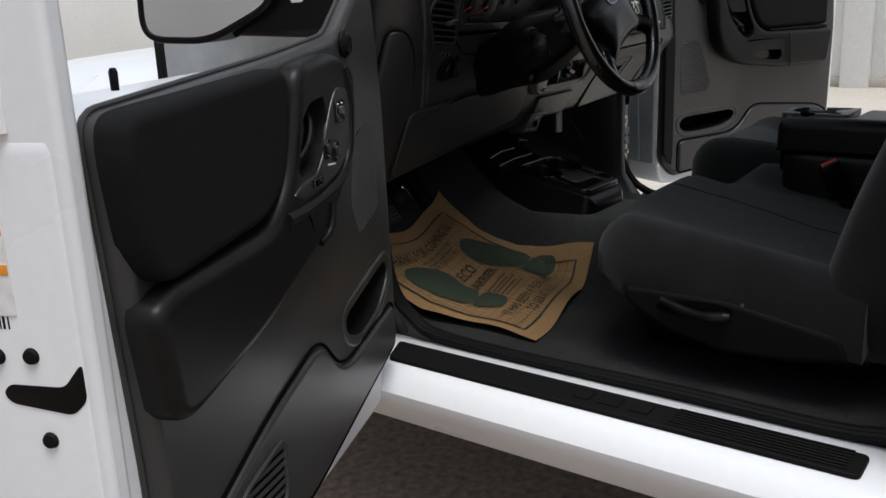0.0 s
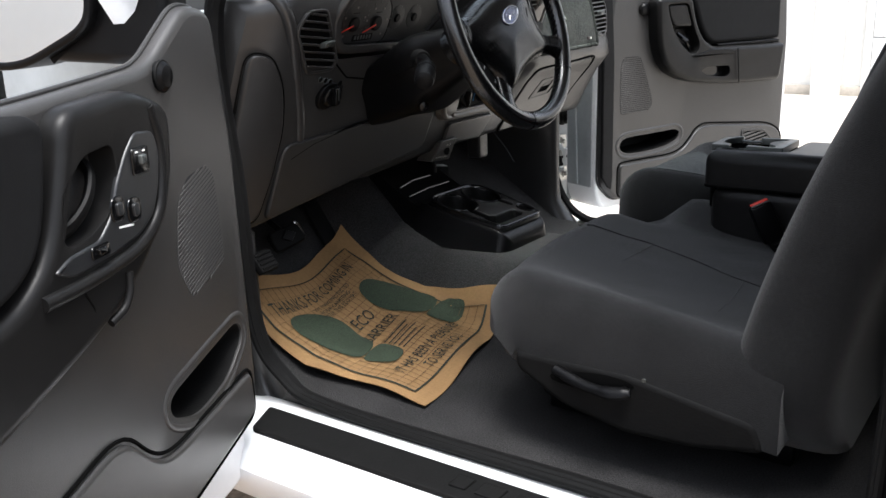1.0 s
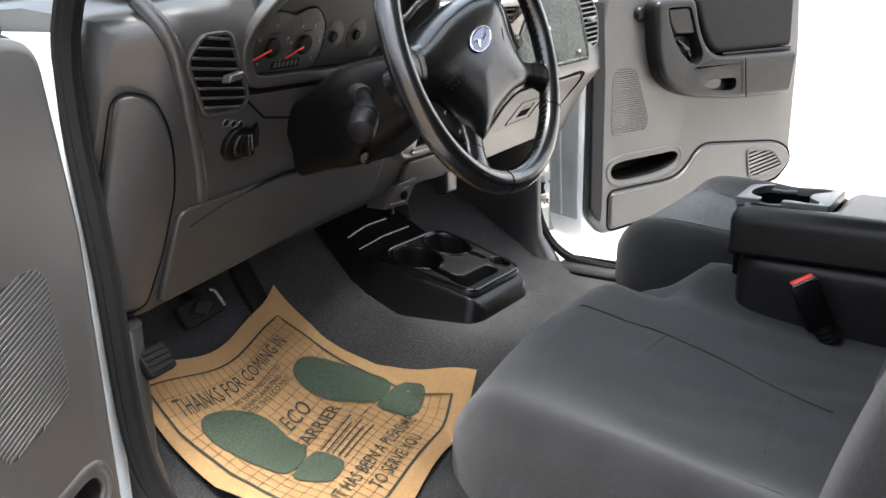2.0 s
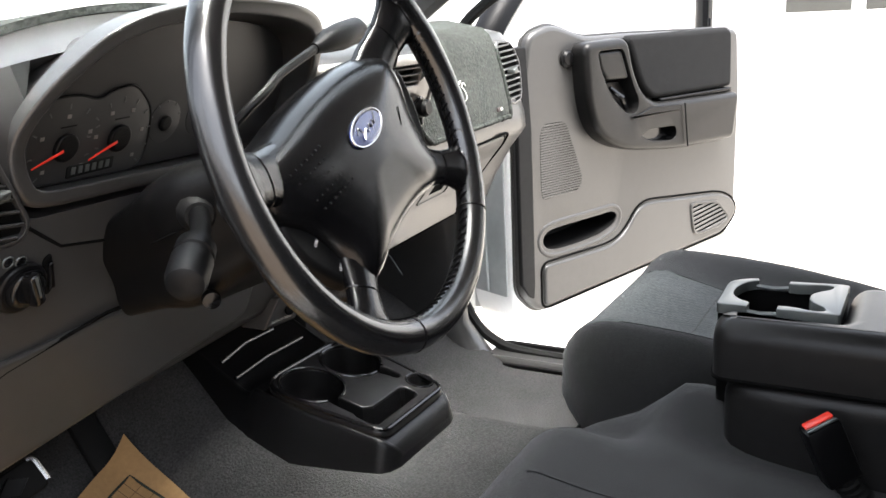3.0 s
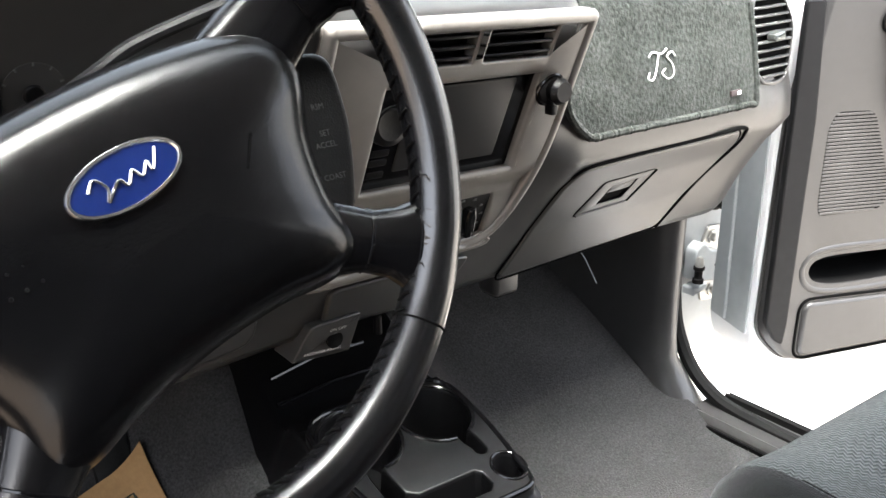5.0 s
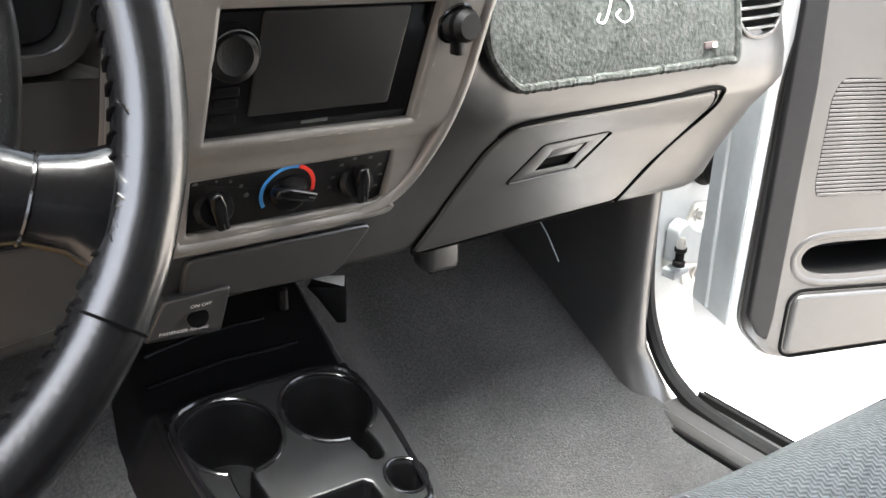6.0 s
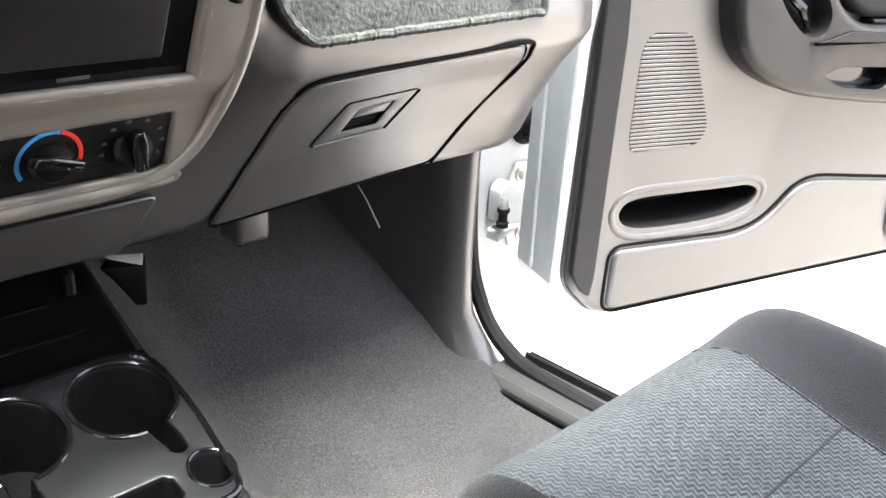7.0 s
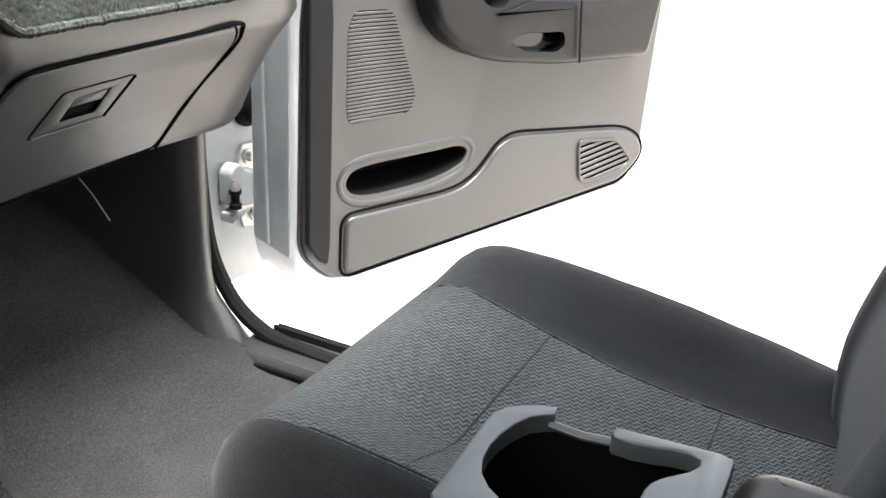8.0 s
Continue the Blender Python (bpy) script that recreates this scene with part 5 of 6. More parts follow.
def spoke(a, w0, w1):
    a = radians(a)
    u, v = Vector((math.cos(a), math.sin(a), 0)), Vector((-math.sin(a), math.cos(a), 0))
    rings = []
    for t, w, z, h in ((0.07, w0, -0.024, 0.012), (0.11, w0 * 0.9, -0.020, 0.011), (0.140, w1, -0.013, 0.011), (0.158, w1 * 1.15, -0.007, 0.011), (0.170, w1 * 1.5, -0.003, 0.010), (0.176, w1 * 1.9, -0.001, 0.008)):
        ring = [u * t + v * (w * math.cos(q)) + Vector((0, 0, z + h * math.sin(q))) for q in (2 * math.pi * j / 14 for j in range(14))]
        k = lerp(0, 1, (t - 0.07) / 0.09)
        rings.append([p.lerp(RIM @ p, k) for p in ring])
    return loft(rings), rings


for a, w0, w1 in ((16, 0.030, 0.022), (164, 0.030, 0.022), (222, 0.026, 0.018), (318, 0.026, 0.018)):
    bm, rings = spoke(a, w0, w1)
    arm = part("spoke", bm, HUBM, wheel, sharp=70)
    for k in (2, 4):
        part("sleeve_edge", tube(rings[k], 0.0010, 6, closed=True), GLOSS, arm)
pad_o = curve2([(-0.132, 0.046), (-0.06, 0.057), (0, 0.060), (0.06, 0.056), (0.116, 0.042), (0.122, 0.014), (0.106, -0.018), (0.098, -0.052), (0.098, -0.084), (0.076, -0.090), (0.042, -0.084), (0, -0.082), (-0.042, -0.085), (-0.076, -0.092), (-0.098, -0.086), (-0.098, -0.052), (-0.110, -0.018), (-0.136, 0.012)], 4)
pad_o = [(x * 1.07, y * 1.07 + 0.001) for x, y in pad_o]
dome = [[(x * k, y * k, z) for x, y in pad_o] for k, z in ((1.0, -0.050), (1.0, -0.040), (0.992, -0.032), (0.970, -0.023), (0.935, -0.0150), (0.89, -0.0090), (0.83, -0.0042), (0.75, -0.0008), (0.62, 0.0025), (0.45, 0.0048), (0.25, 0.006))]
hubpad = part("hub_pad", loft(dome), HUBM, wheel, "black padded hub cover", sharp=70)
part("hub_base", lathe([(0, -0.09), (0.05, -0.09), (0.065, -0.05), (0.05, -0.03), (0, -0.03)]), SHROUD, wheel)
part("pad_mark", tube([(x, y, 0.0042) for x, y in ((0.056, -0.014), (0.068, 0.0))], 0.0005, 6), GAP, hubpad)
em = part("emblem", pillow(ellipse(0, 0.012, 0.030, 0.0138, 28), 0.003, 0.005, 0.002, flat), EMBLEM, wheel, "blue oval badge with silver rim")
part("emblem_rim", tube([(p[0], p[1], 0.0078) for p in ellipse(0, 0.012, 0.0291, 0.0132, 28)], 0.0012, 6, closed=True), CHROME, em)
part("emblem_mark", tube(smooth_path([(-0.019, 0.014, 0.0086), (-0.014, 0.018, 0.0086), (-0.010, 0.012, 0.0086), (-0.013, 0.006, 0.0086), (-0.004, 0.0125, 0.0086), (-0.001, 0.0085, 0.0086), (0.004, 0.0135, 0.0086), (0.007, 0.0090, 0.0086), (0.012, 0.0140, 0.0086), (0.013, 0.0095, 0.0086), (0.019, 0.0180, 0.0086)], 5), 0.0008, 6), CHROME, em)
for row in range(5):
    for k in range(7):
        part("horn_dot", lathe([(0, 0), (0.0012, 0), (0.0008, 0.001), (0, 0.001)], Matrix.Translation((-0.112 + k * 0.0075 + row * 0.003, 0.032 - row * 0.010, -0.0012 + 0.0013 * min(k, 4))), 6), SHROUD, hubpad)
PODINK = material("dark_grey_print", (0.020, 0.020, 0.021), 0.6)
POD_R = ((0.126, 0.031), (0.107, 0.007), (0.094, -0.02), (0.089, -0.046), (0.100, -0.064), (0.114, -0.054), (0.131, -0.027), (0.141, -0.003), (0.145, 0.023))
POD_L = ((-0.125, 0.006), (-0.102, -0.012), (-0.088, -0.041), (-0.084, -0.086), (-0.101, -0.080), (-0.123, -0.044), (-0.130, -0.016))
for o, marks in ((POD_R, (("RSM", 0.122, 0.002), ("SET", 0.1175, -0.0125), ("ACCEL", 0.1145, -0.0185), ("COAST", 0.109, -0.036))), (POD_L, (("ON", -0.107, -0.030), ("OFF", -0.099, -0.061)))):
    px, py = (0.001, -0.009) if o is POD_R else (-0.006, 0.002)
    pod = part("switch_pod", pillow([(x + px, y + py) for x, y in curve2(o, 5)], -0.036, 0.016, 0.005, flat), SHROUD, wheel, "black cruise control switch pod")
    sg = 1 if o is POD_R else -1
    for t, cx, cy in marks:
        words(t, 0.0046, pod, PODINK if sg > 0 else WHITE, lambda x, y, q, cx=cx + px, cy=cy + py, sg=sg: Vector((cx + x * 0.92 + sg * y * 0.25, cy + y - sg * x * 0.30, -0.0195)))

# ---- dash mat ----
dmat = thing("dash_mat", "grey green carpet dash cover with embroidered monogram", "dash mat", pose(0, 0, 0))


def mat_section(x, z0):
    p = [q for q in dash_section(x)]
    face = [(x, yd(z, x) - 0.010 - 0.012 * math.sin(max(0, min(1, (z - z0) / 0.1)) * math.pi) * 0.2, z) for z in np.linspace(z0, 1.20, 9)]
    over = [(x, q[1], q[2] + 0.010) for q in p[13:]]
    return face + [(x, yd(1.22, x) - 0.002, 1.226)] + over


rows = []
for x in np.linspace(0.186, 0.545, 36):
    x = float(x)
    c = max(0.0, 1 - (x - 0.186) / 0.060)
    sec = mat_section(x, 1.066 + 0.028 * (x - 0.25) + 0.075 * c * c)
    rows.append([(a, b - 0.0035 * abs(noise.noise((a * 14, k * 0.55, 2.0))), z + 0.0012 * noise.noise((a * 60, k, 5.0)) * (k < 2)) for k, (a, b, z) in enumerate(sec)])
bm = loft(rows, closed=False)
front = part("front_flap", bm, MATCLOTH, dmat, "grey green carpet flap with bound edge", sharp=80)
front.modifiers.new("thickness", "SOLIDIFY").thickness = 0.008
edge = [Vector(r[0]) for r in rows] + [Vector(r) for r in rows[-1][1:9]]
edge = smooth_path(edge, 4)
part("binding", tube(edge, [0.0048 + 0.0016 * noise.noise((i * 0.9, 0, 0)) for i in range(len(edge))], 8), MATCLOTH, front)
part("binding", tube([r for r in rows[0][:9]], 0.0055, 8), MATCLOTH, front)
rows = [[(float(x), q[1], q[2] + 0.009) for q in dash_section(float(x))[14:]] for x in np.linspace(-0.655, 0.176, 40)]
top = part("top_cover", loft(rows, closed=False), MATCLOTH, dmat, sharp=80)
top.modifiers.new("thickness", "SOLIDIFY").thickness = 0.008
TAGM = material("dark_red_tag", (0.020, 0.010, 0.010), 0.7)
THREAD = material("pale_thread", (0.62, 0.62, 0.58), 0.7, grain=900, vary=0.3)
for path in ([(-0.030, 0.018), (-0.020, 0.026), (0.0, 0.022), (0.014, 0.030)], [(-0.006, 0.024), (-0.012, 0.0), (-0.022, -0.020), (-0.034, -0.018), (-0.030, -0.008)],
             [(0.034, 0.016), (0.026, 0.024), (0.014, 0.016), (0.026, 0.002), (0.028, -0.014), (0.014, -0.022), (0.0, -0.012), (0.008, -0.004)]):
    part("monogram", tube([dm(0.361 + p.x * 0.74, 1.135 + p.y * 0.66, 0.0132) for p in smooth_path([(a, b, 0) for a, b in path], 6)], 0.00105, 6), THREAD, dmat, "pale embroidered monogram")
part("tag", pillow([(0.490, 1.088), (0.510, 1.089), (0.510, 1.096), (0.490, 1.095)], 0.012, 0.003, 0.001, dm), TAGM, dmat)
part("tag_edge", pillow([(0.502, 1.0895), (0.509, 1.090), (0.509, 1.0945), (0.502, 1.094)], 0.0145, 0.0012, 0.0004, dm), THREAD, dmat)


# ---- floor console ----
cons = thing("floor_console", "black plastic floor console with two cup holders", "console", pose(0.03, 0.20, 0))


def ct(y):
    """Height of the console's top along its length."""
    return lerp(0.692, 0.744, y / 0.22) if y < 0.22 else lerp(0.744, 0.850, (y - 0.22) / 0.24)


rings = []
for y, w, dz, k in ((-0.010, 0.072, -0.030, 0.010), (-0.004, 0.086, -0.014, 0.018), (0.006, 0.093, -0.006, 0.022), (0.0165, 0.095, -0.004, 0.024), (0.0185, 0.095, -0.004, 0.024), (0.06, 0.100, -0.003, 0.028), (0.12, 0.106, -0.003, 0.032), (0.205, 0.110, -0.003, 0.040), (0.2075, 0.110, -0.003, 0.040), (0.220, 0.110, -0.004, 0.042), (0.226, 0.110, -0.014, 0.042), (0.24, 0.110, -0.020, 0.044), (0.30, 0.110, -0.014, 0.048), (0.36, 0.108, -0.002, 0.048), (0.44, 0.102, 0.0, 0.044), (0.50, 0.094, 0.0, 0.034)):
    zt = ct(max(0.0, y)) + dz
    zb = 0.612 + max(0, y - 0.14) * 0.42
    d = 0.080 if 0.0175 < y < 0.2065 else 0.0005
    zm = zb + (zt - zb) * 0.45
    rings.append([(q[0], y, q[1]) for q in fil([(-w - k, zb), (w + k, zb), (w + k * 0.55, zm), (w, zt), (w - 0.007, zt), (w - 0.009, zt - d), (-w + 0.009, zt - d), (-w + 0.007, zt), (-w, zt), (-w - k * 0.55, zm)], [0.012, 0.012, 0.02, 0.008, 0.001, 0.001, 0.001, 0.001, 0.008, 0.02])])
part("body", loft(rings), BLACK, cons, sharp=50)


def ctop(x, y, w):
    return Vector((x, y, ct(max(0.0, y)) + w))


out = fil([(-0.090, 0.004), (0.090, 0.004), (0.106, 0.120), (0.106, 0.214), (-0.106, 0.214), (-0.106, 0.120)], [0.022, 0.022, 0.03, 0.052, 0.052, 0.03])


def cup_arc(cx, cy, r, a0, a1, n=26):
    """Part of a cup's rim, counter-clockwise."""
    return [(cx + r * math.cos(a), cy + r * math.sin(a)) for a in (radians(a0 + (a1 - a0) * i / n) for i in range(n + 1))]


rim_r = cup_arc(0.051, 0.154, 0.0490, -62, 268)
rim_l = cup_arc(-0.053, 0.154, 0.0495, -88, 242)
TRAYM = material("satin_black_tray", (0.0040, 0.0041, 0.0045), 0.33, spec=0.32, vary=0.05)
neck_r = rim_r + [(0.0510, 0.094), (0.0540, 0.084)] + cup_arc(0.064, 0.080, 0.0105, 190, 350, 8) + [(0.0755, 0.090), (0.0755, 0.100)]
small = ellipse(0.076, 0.0430, 0.0205, 0.0215, 24)
trough = rim_l + [(-0.0775, 0.098), (-0.0785, 0.066), (-0.0835, 0.058), (-0.0835, 0.030), (-0.0760, 0.0215), (0.034, 0.0215), (0.044, 0.030), (0.044, 0.050), (0.036, 0.0575), (-0.040, 0.0575), (-0.0505, 0.066), (-0.0520, 0.098)]
tray = part("cup_tray", pillow(out, -0.002, 0.010, 0.005, ctop, holes=[(neck_r, 0.080, 0.0020), (small, 0.060, 0.0020), (trough, 0.080, 0.0020)]), TRAYM, cons, "glossy black tray with two round wells")
for o, d in ((neck_r, 0.074), (small, 0.045), (trough, 0.070)):
    part("well_liner", bowl(inset(o, 0.0022), 0.005, d, 0.004, ctop), SHROUD, tray)
for c, cx in ((rim_l, -0.053), (rim_r, 0.051)):
    part("cup_ring", tube([ctop(q[0], q[1], 0.0080) for q in c], 0.0026, 8), GLOSS, tray)
    part("cup_step", tube([ctop(cx + (q[0] - cx) * 0.93, 0.154 + (q[1] - 0.154) * 0.93, -0.030) for q in c], 0.0016, 6), GLOSS, tray)
part("small_ring", tube([ctop(q[0], q[1], 0.0078) for q in small], 0.0020, 8, closed=True), GLOSS, tray)
part("tray_rim", tube([ctop(q[0], q[1], 0.0070) for q in inset(out, 0.0035)], 0.0036, 8, closed=True), GLOSS, tray)
for i in range(2):
    y = 0.262 + i * 0.036
    part("tray_edge", tube([(-0.100 + 0.01 * i, y, ct(y) - 0.014), (-0.02, y + 0.004 + 0.008 * i, ct(y) - 0.008), (0.072 - 0.02 * i, y + 0.004 + 0.008 * i, ct(y) - 0.008)], 0.0032, 8), GLOSS, cons)
part("tray_peg", lathe([(0, 0), (0.006, 0), (0.0055, 0.024), (0.003, 0.027), (0, 0.027)], Matrix.Translation((0.080, 0.315, ct(0.315) - 0.012)), 12), SHROUD, cons)

# ---- seats ----
def bench_cushion(x0, x1, y0, y1, zt, zb, bol, name, parent, frontr=0.06, inner=0.0, slope=0.035, puff=0.0, notch=0.0, front=None, under=0.0, roll=0.075):
    """A seat cushion lofted across: rounded front, side bolsters; the middle panel is woven cloth."""
    bm = bmesh.new()
    rows, xs = [], np.linspace(x0, x1, 44)
    for x in xs:
        t = (x - x0) / (x1 - x0)
        e = min(t, 1 - t) * (x1 - x0)
        side = max(0.0, 1 - e / 0.055)
        drop = roll * (1 - math.sqrt(max(0.0, 1 - side * side)))
        b = bol * math.exp(-((e - 0.055) / 0.045) ** 2)
        fr = y1 - 0.055 * side ** 2 - (inner * (1 - math.sqrt(max(0.0, 1 - max(0.0, 1 - (x1 - x) / inner) ** 2))) if inner else 0)
        if front:
            fr += front(x)
        row = [(x, fr - 0.03, zb), (x, fr - 0.010, zb + 0.03), (x, fr, zb + (zt - frontr - drop - zb) * 0.6)]
        for k in range(1, 7):
            a = math.pi / 2 * k / 6
            row.append((x, fr - frontr * (1 - math.cos(a)), zt - frontr - drop + b * (0.3 + 0.7 * k / 6) + (frontr) * math.sin(a)))
        for q in np.linspace(0.06, 1, 16):
            y = fr - frontr - (fr - frontr - y0) * q
            dip = -0.030 * math.sin(math.pi * q) * max(0.0, min(1.0, (e - 0.05) / 0.10)) - slope * q ** 1.5
            dip += puff * math.sin(math.pi * min(1.0, q * 1.15)) * math.exp(-((e - 0.06) / 0.06) ** 2)
            dip += min(1.0, q * 3) * 0.0022 * noise.noise((x * 16, y * 16, zt * 5)) + 0.0009 * noise.noise((x * 45, y * 30, zt))
            row.append((x, y, zt - drop + b + dip))
        row.append((x, y0, zb - under))
        rows.append(row)
    if notch:
        ease = lambda v: (lambda c: c * c * (3 - 2 * c))(max(0.0, min(1.0, v)))
        rows = [[(x, y, z if z <= zb + 0.001 else z - notch * (z - zb) / (zt - zb) * ease((x + 0.09) / 0.12) * ease((y + 0.19) / 0.08)) for x, y, z in row] for row in rows]
    return loft(rows, bm=bm)


def weave(bm, f):
    for face in bm.faces:
        c = face.calc_center_median()
        face.material_index = 1 if f(c) else 0
    return bm


def cushion_top(x, y, x0, x1, y0, y1, zt, bol, fr=0.06, slope=0.035, puff=0.0, roll=0.075):
    t = (x - x0) / (x1 - x0)
    e = min(t, 1 - t) * (x1 - x0)
    side = max(0.0, 1 - e / 0.055)
    q = max(0.0, min(1.0, (y1 - fr - y) / (y1 - fr - y0)))
    if y > y1 - fr:
        a = math.acos(max(-1, min(1, 1 - (y1 - y) / fr)))
        return zt - fr + fr * math.sin(a) + 0.4 * bol * math.exp(-((e - 0.055) / 0.045) ** 2)
    lumps = min(1.0, q * 3) * 0.0022 * noise.noise((x * 16, y * 16, zt * 5)) + 0.0009 * noise.noise((x * 45, y * 30, zt))
    return lumps + zt - roll * (1 - math.sqrt(max(0, 1 - side * side))) + bol * math.exp(-((e - 0.055) / 0.045) ** 2) - 0.030 * math.sin(math.pi * q) * max(0.0, min(1.0, (e - 0.05) / 0.10)) - slope * q ** 1.5 + puff * math.sin(math.pi * min(1.0, q * 1.15)) * math.exp(-((e - 0.06) / 0.06) ** 2)


def seat_back(cx, w, yb, zb, h, lean, name, parent, thick=0.13, m=CLOTH):
    rings = []
    for k in range(25):
        t = k / 24
        z = zb + h * t
        y = yb - lean * t ** 1.6
        ww = w / 2 * (1 - 0.10 * t ** 4) * (1 - 0.12 * max(0, t - 0.9) / 0.1)
        low = 1 - 0.30 * max(0.0, 1 - t / 0.16) ** 2
        ww, y = ww * low, y - 0.05 * (1 - low)
        th = thick * (1 - 0.25 * t)
        cap = math.sqrt(max(0.0, 1 - max(0, (t - 0.86) / 0.14) ** 2))
        ring = []
        for p in fil([(-ww, -th * cap), (ww, -th * cap), (ww, 0.012), (ww * 0.72, 0.028), (ww * 0.62, 0.012), (-ww * 0.62, 0.012), (-ww * 0.72, 0.028), (-ww, 0.012)], [0.05, 0.05, 0.04, 0.03, 0.03, 0.03, 0.03, 0.04], 4):
            ring.append((cx + p[0], y + p[1] * (0.4 + 0.6 * cap), z))
        rings.append(ring)
    return part(name, loft(rings), m, parent, sharp=70)


SD = dict(x0=-0.605, x1=0.135, y0=-0.56, y1=-0.012, zt=0.772, bol=0.012, fr=0.072, slope=0.060, roll=0.036)
seat_d = thing("driver_seat", "charcoal cloth bench seat with reclining backrest", "seat", pose(0, 0, 0), "front seats")
part("cushion", bench_cushion(-0.605, 0.135, -0.56, 0.0, 0.772, 0.642, 0.012, "cushion", seat_d, inner=0.16, frontr=0.072, notch=0.055, slope=0.060, roll=0.036, front=lambda x: -0.012 - 0.075 * max(0.0, (-0.15 - x) / 0.45) ** 2.2, under=0.045), CLOTH, seat_d, "charcoal cloth seat cushion", sharp=70)
part("base_trim", box(-0.530, 0.08, -0.53, -0.15, 0.555, 0.650, 0.02), RUBBER, seat_d)
seat_back(-0.33, 0.53, -0.485, 0.57, 0.75, 0.275, "backrest", seat_d)
for line in (((-0.20, -0.075), (-0.194, -0.128), (-0.179, -0.206), (-0.192, -0.298), (-0.227, -0.388), (-0.25, -0.45)), ((-0.180, -0.204), (-0.266, -0.200), (-0.347, -0.204), (-0.404, -0.213), (-0.478, -0.225)), ((-0.227, -0.388), (-0.293, -0.399), (-0.40, -0.405)), ((-0.479, -0.150), (-0.482, -0.17), (-0.488, -0.20), (-0.50, -0.45)), ((-0.565, -0.20), (-0.573, -0.24), (-0.578, -0.32), (-0.580, -0.47))):
    pts = [(p.x, p.y) for p in smooth_path([(a, b, 0) for a, b in line], 8)]
    part("seam", tube([(x, y, cushion_top(x, y, **SD) + 0.0002) for x, y in pts], 0.0016, 6), CLOTH, seat_d)
part("recliner_lever", tube(smooth_path([(-0.612, -0.225, 0.653), (-0.620, -0.275, 0.642), (-0.624, -0.32, 0.640), (-0.617, -0.352, 0.645)], 6), [0.008] * 3 + [0.009] * 8 + [0.011] * 6 + [0.008] * 2, 10, flatten=0.7), BLACK, seat_d, "black plastic recliner lever")
on_side = lambda u, v, w: Vector((-w, u, v))
shield = part("side_shield", pillow(fil([(-0.150, 0.668), (-0.345, 0.668), (-0.530, 0.636), (-0.545, 0.594), (-0.44, 0.576), (-0.34, 0.572), (-0.235, 0.594), (-0.152, 0.638)], 0.014), 0.585, 0.024, 0.010, on_side), RUBBER, seat_d, "dark plastic side shield below the cushion")
part("lever_well", pillow(ellipse(-0.285, 0.645, 0.070, 0.014, 24, -0.10), 0.6085, 0.0012, 0.0005, on_side), GAP, shield)
part("shield_screw", lathe([(0, 0), (0.0035, 0), (0.0028, 0.002), (0, 0.002)], pose(-0.6056, -0.368, 0.664, 0, -90, 0), 10), SILVER, seat_d)
for x in (-0.45, 0.02):
    part("rail", box(x - 0.02, x + 0.02, -0.55, -0.14, 0.512 if x < -0.2 else 0.60, 0.56 if x < -0.2 else 0.62, 0.004), BLACK, seat_d)

SP = dict(x0=0.138, x1=0.668, y0=-0.47, y1=0.035, zt=0.807, bol=0.010, fr=0.075, slope=0.06, puff=0.003)
seat_p = thing("passenger_seat", "grey herringbone cloth seat with charcoal bolsters", "seat", pose(0, 0, 0), "front seats")
bm = bench_cushion(0.138, 0.668, -0.47, 0.035, 0.807, 0.64, 0.010, "cushion", seat_p, slope=0.06, puff=0.003, frontr=0.075)
bmesh.ops.recalc_face_normals(bm, faces=bm.faces)
weave(bm, lambda c: 0.190 < c.x < 0.505 and c.z > 0.74 and c.y < 0.022)
part("cushion", bm, CLOTH, seat_p, "cloth cushion with grey herringbone centre", sharp=70, mats=(CLOTH2,))
part("base_trim", box(0.17, 0.65, -0.46, -0.04, 0.54, 0.66, 0.02), BLACK, seat_p)
part("front_clip", box(0.148, 0.175, -0.04, 0.0, 0.635, 0.655, 0.004), BLACK, seat_p)
seat_back(0.42, 0.49, -0.43, 0.74, 0.60, 0.22, "backrest", seat_p)
for pts in ([(0.505, y) for y in np.linspace(0.01, -0.44, 20)], [(0.190, y) for y in np.linspace(0.01, -0.44, 20)], [(x, -0.142) for x in np.linspace(0.190, 0.505, 16)], [(x, -0.324) for x in np.linspace(0.190, 0.505, 16)]):
    part("seam", tube([(x, y, cushion_top(x, y, **SP) - 0.0006) for x, y in pts], 0.0015, 6), CLOTH, seat_p)
bp = part("belt_slot", cushion(0.566, -0.405, 0.742, 0.015, 0.025, 0.010, 3, 6), RUBBER, seat_p)
part("slot_lip", tube([(0.566 + 0.016 * math.cos(t), -0.405 + 0.026 * math.sin(t), 0.750 + 0.005 * math.cos(t)) for t in (2 * math.pi * j / 16 for j in range(16))], 0.004, 6, closed=True), GAP, bp)
for x in (0.22, 0.60):
    part("rail", box(x - 0.02, x + 0.02, -0.45, -0.05, 0.512 if x > 0.3 else 0.56, 0.55, 0.004), BLACK, seat_p)

# centre arm rest with cup tray
arm = thing("centre_armrest", "folded down charcoal vinyl armrest with cup holder tray", "armrest", pose(0, 0, 0))
part("box", cushion(0.105, -0.432, 0.760, 0.103, 0.192, 0.066, 9, 12), ARM, arm, sharp=70)


def at_tray(x, y, w):
    return Vector((x, y - 0.004, 0.896 + w))


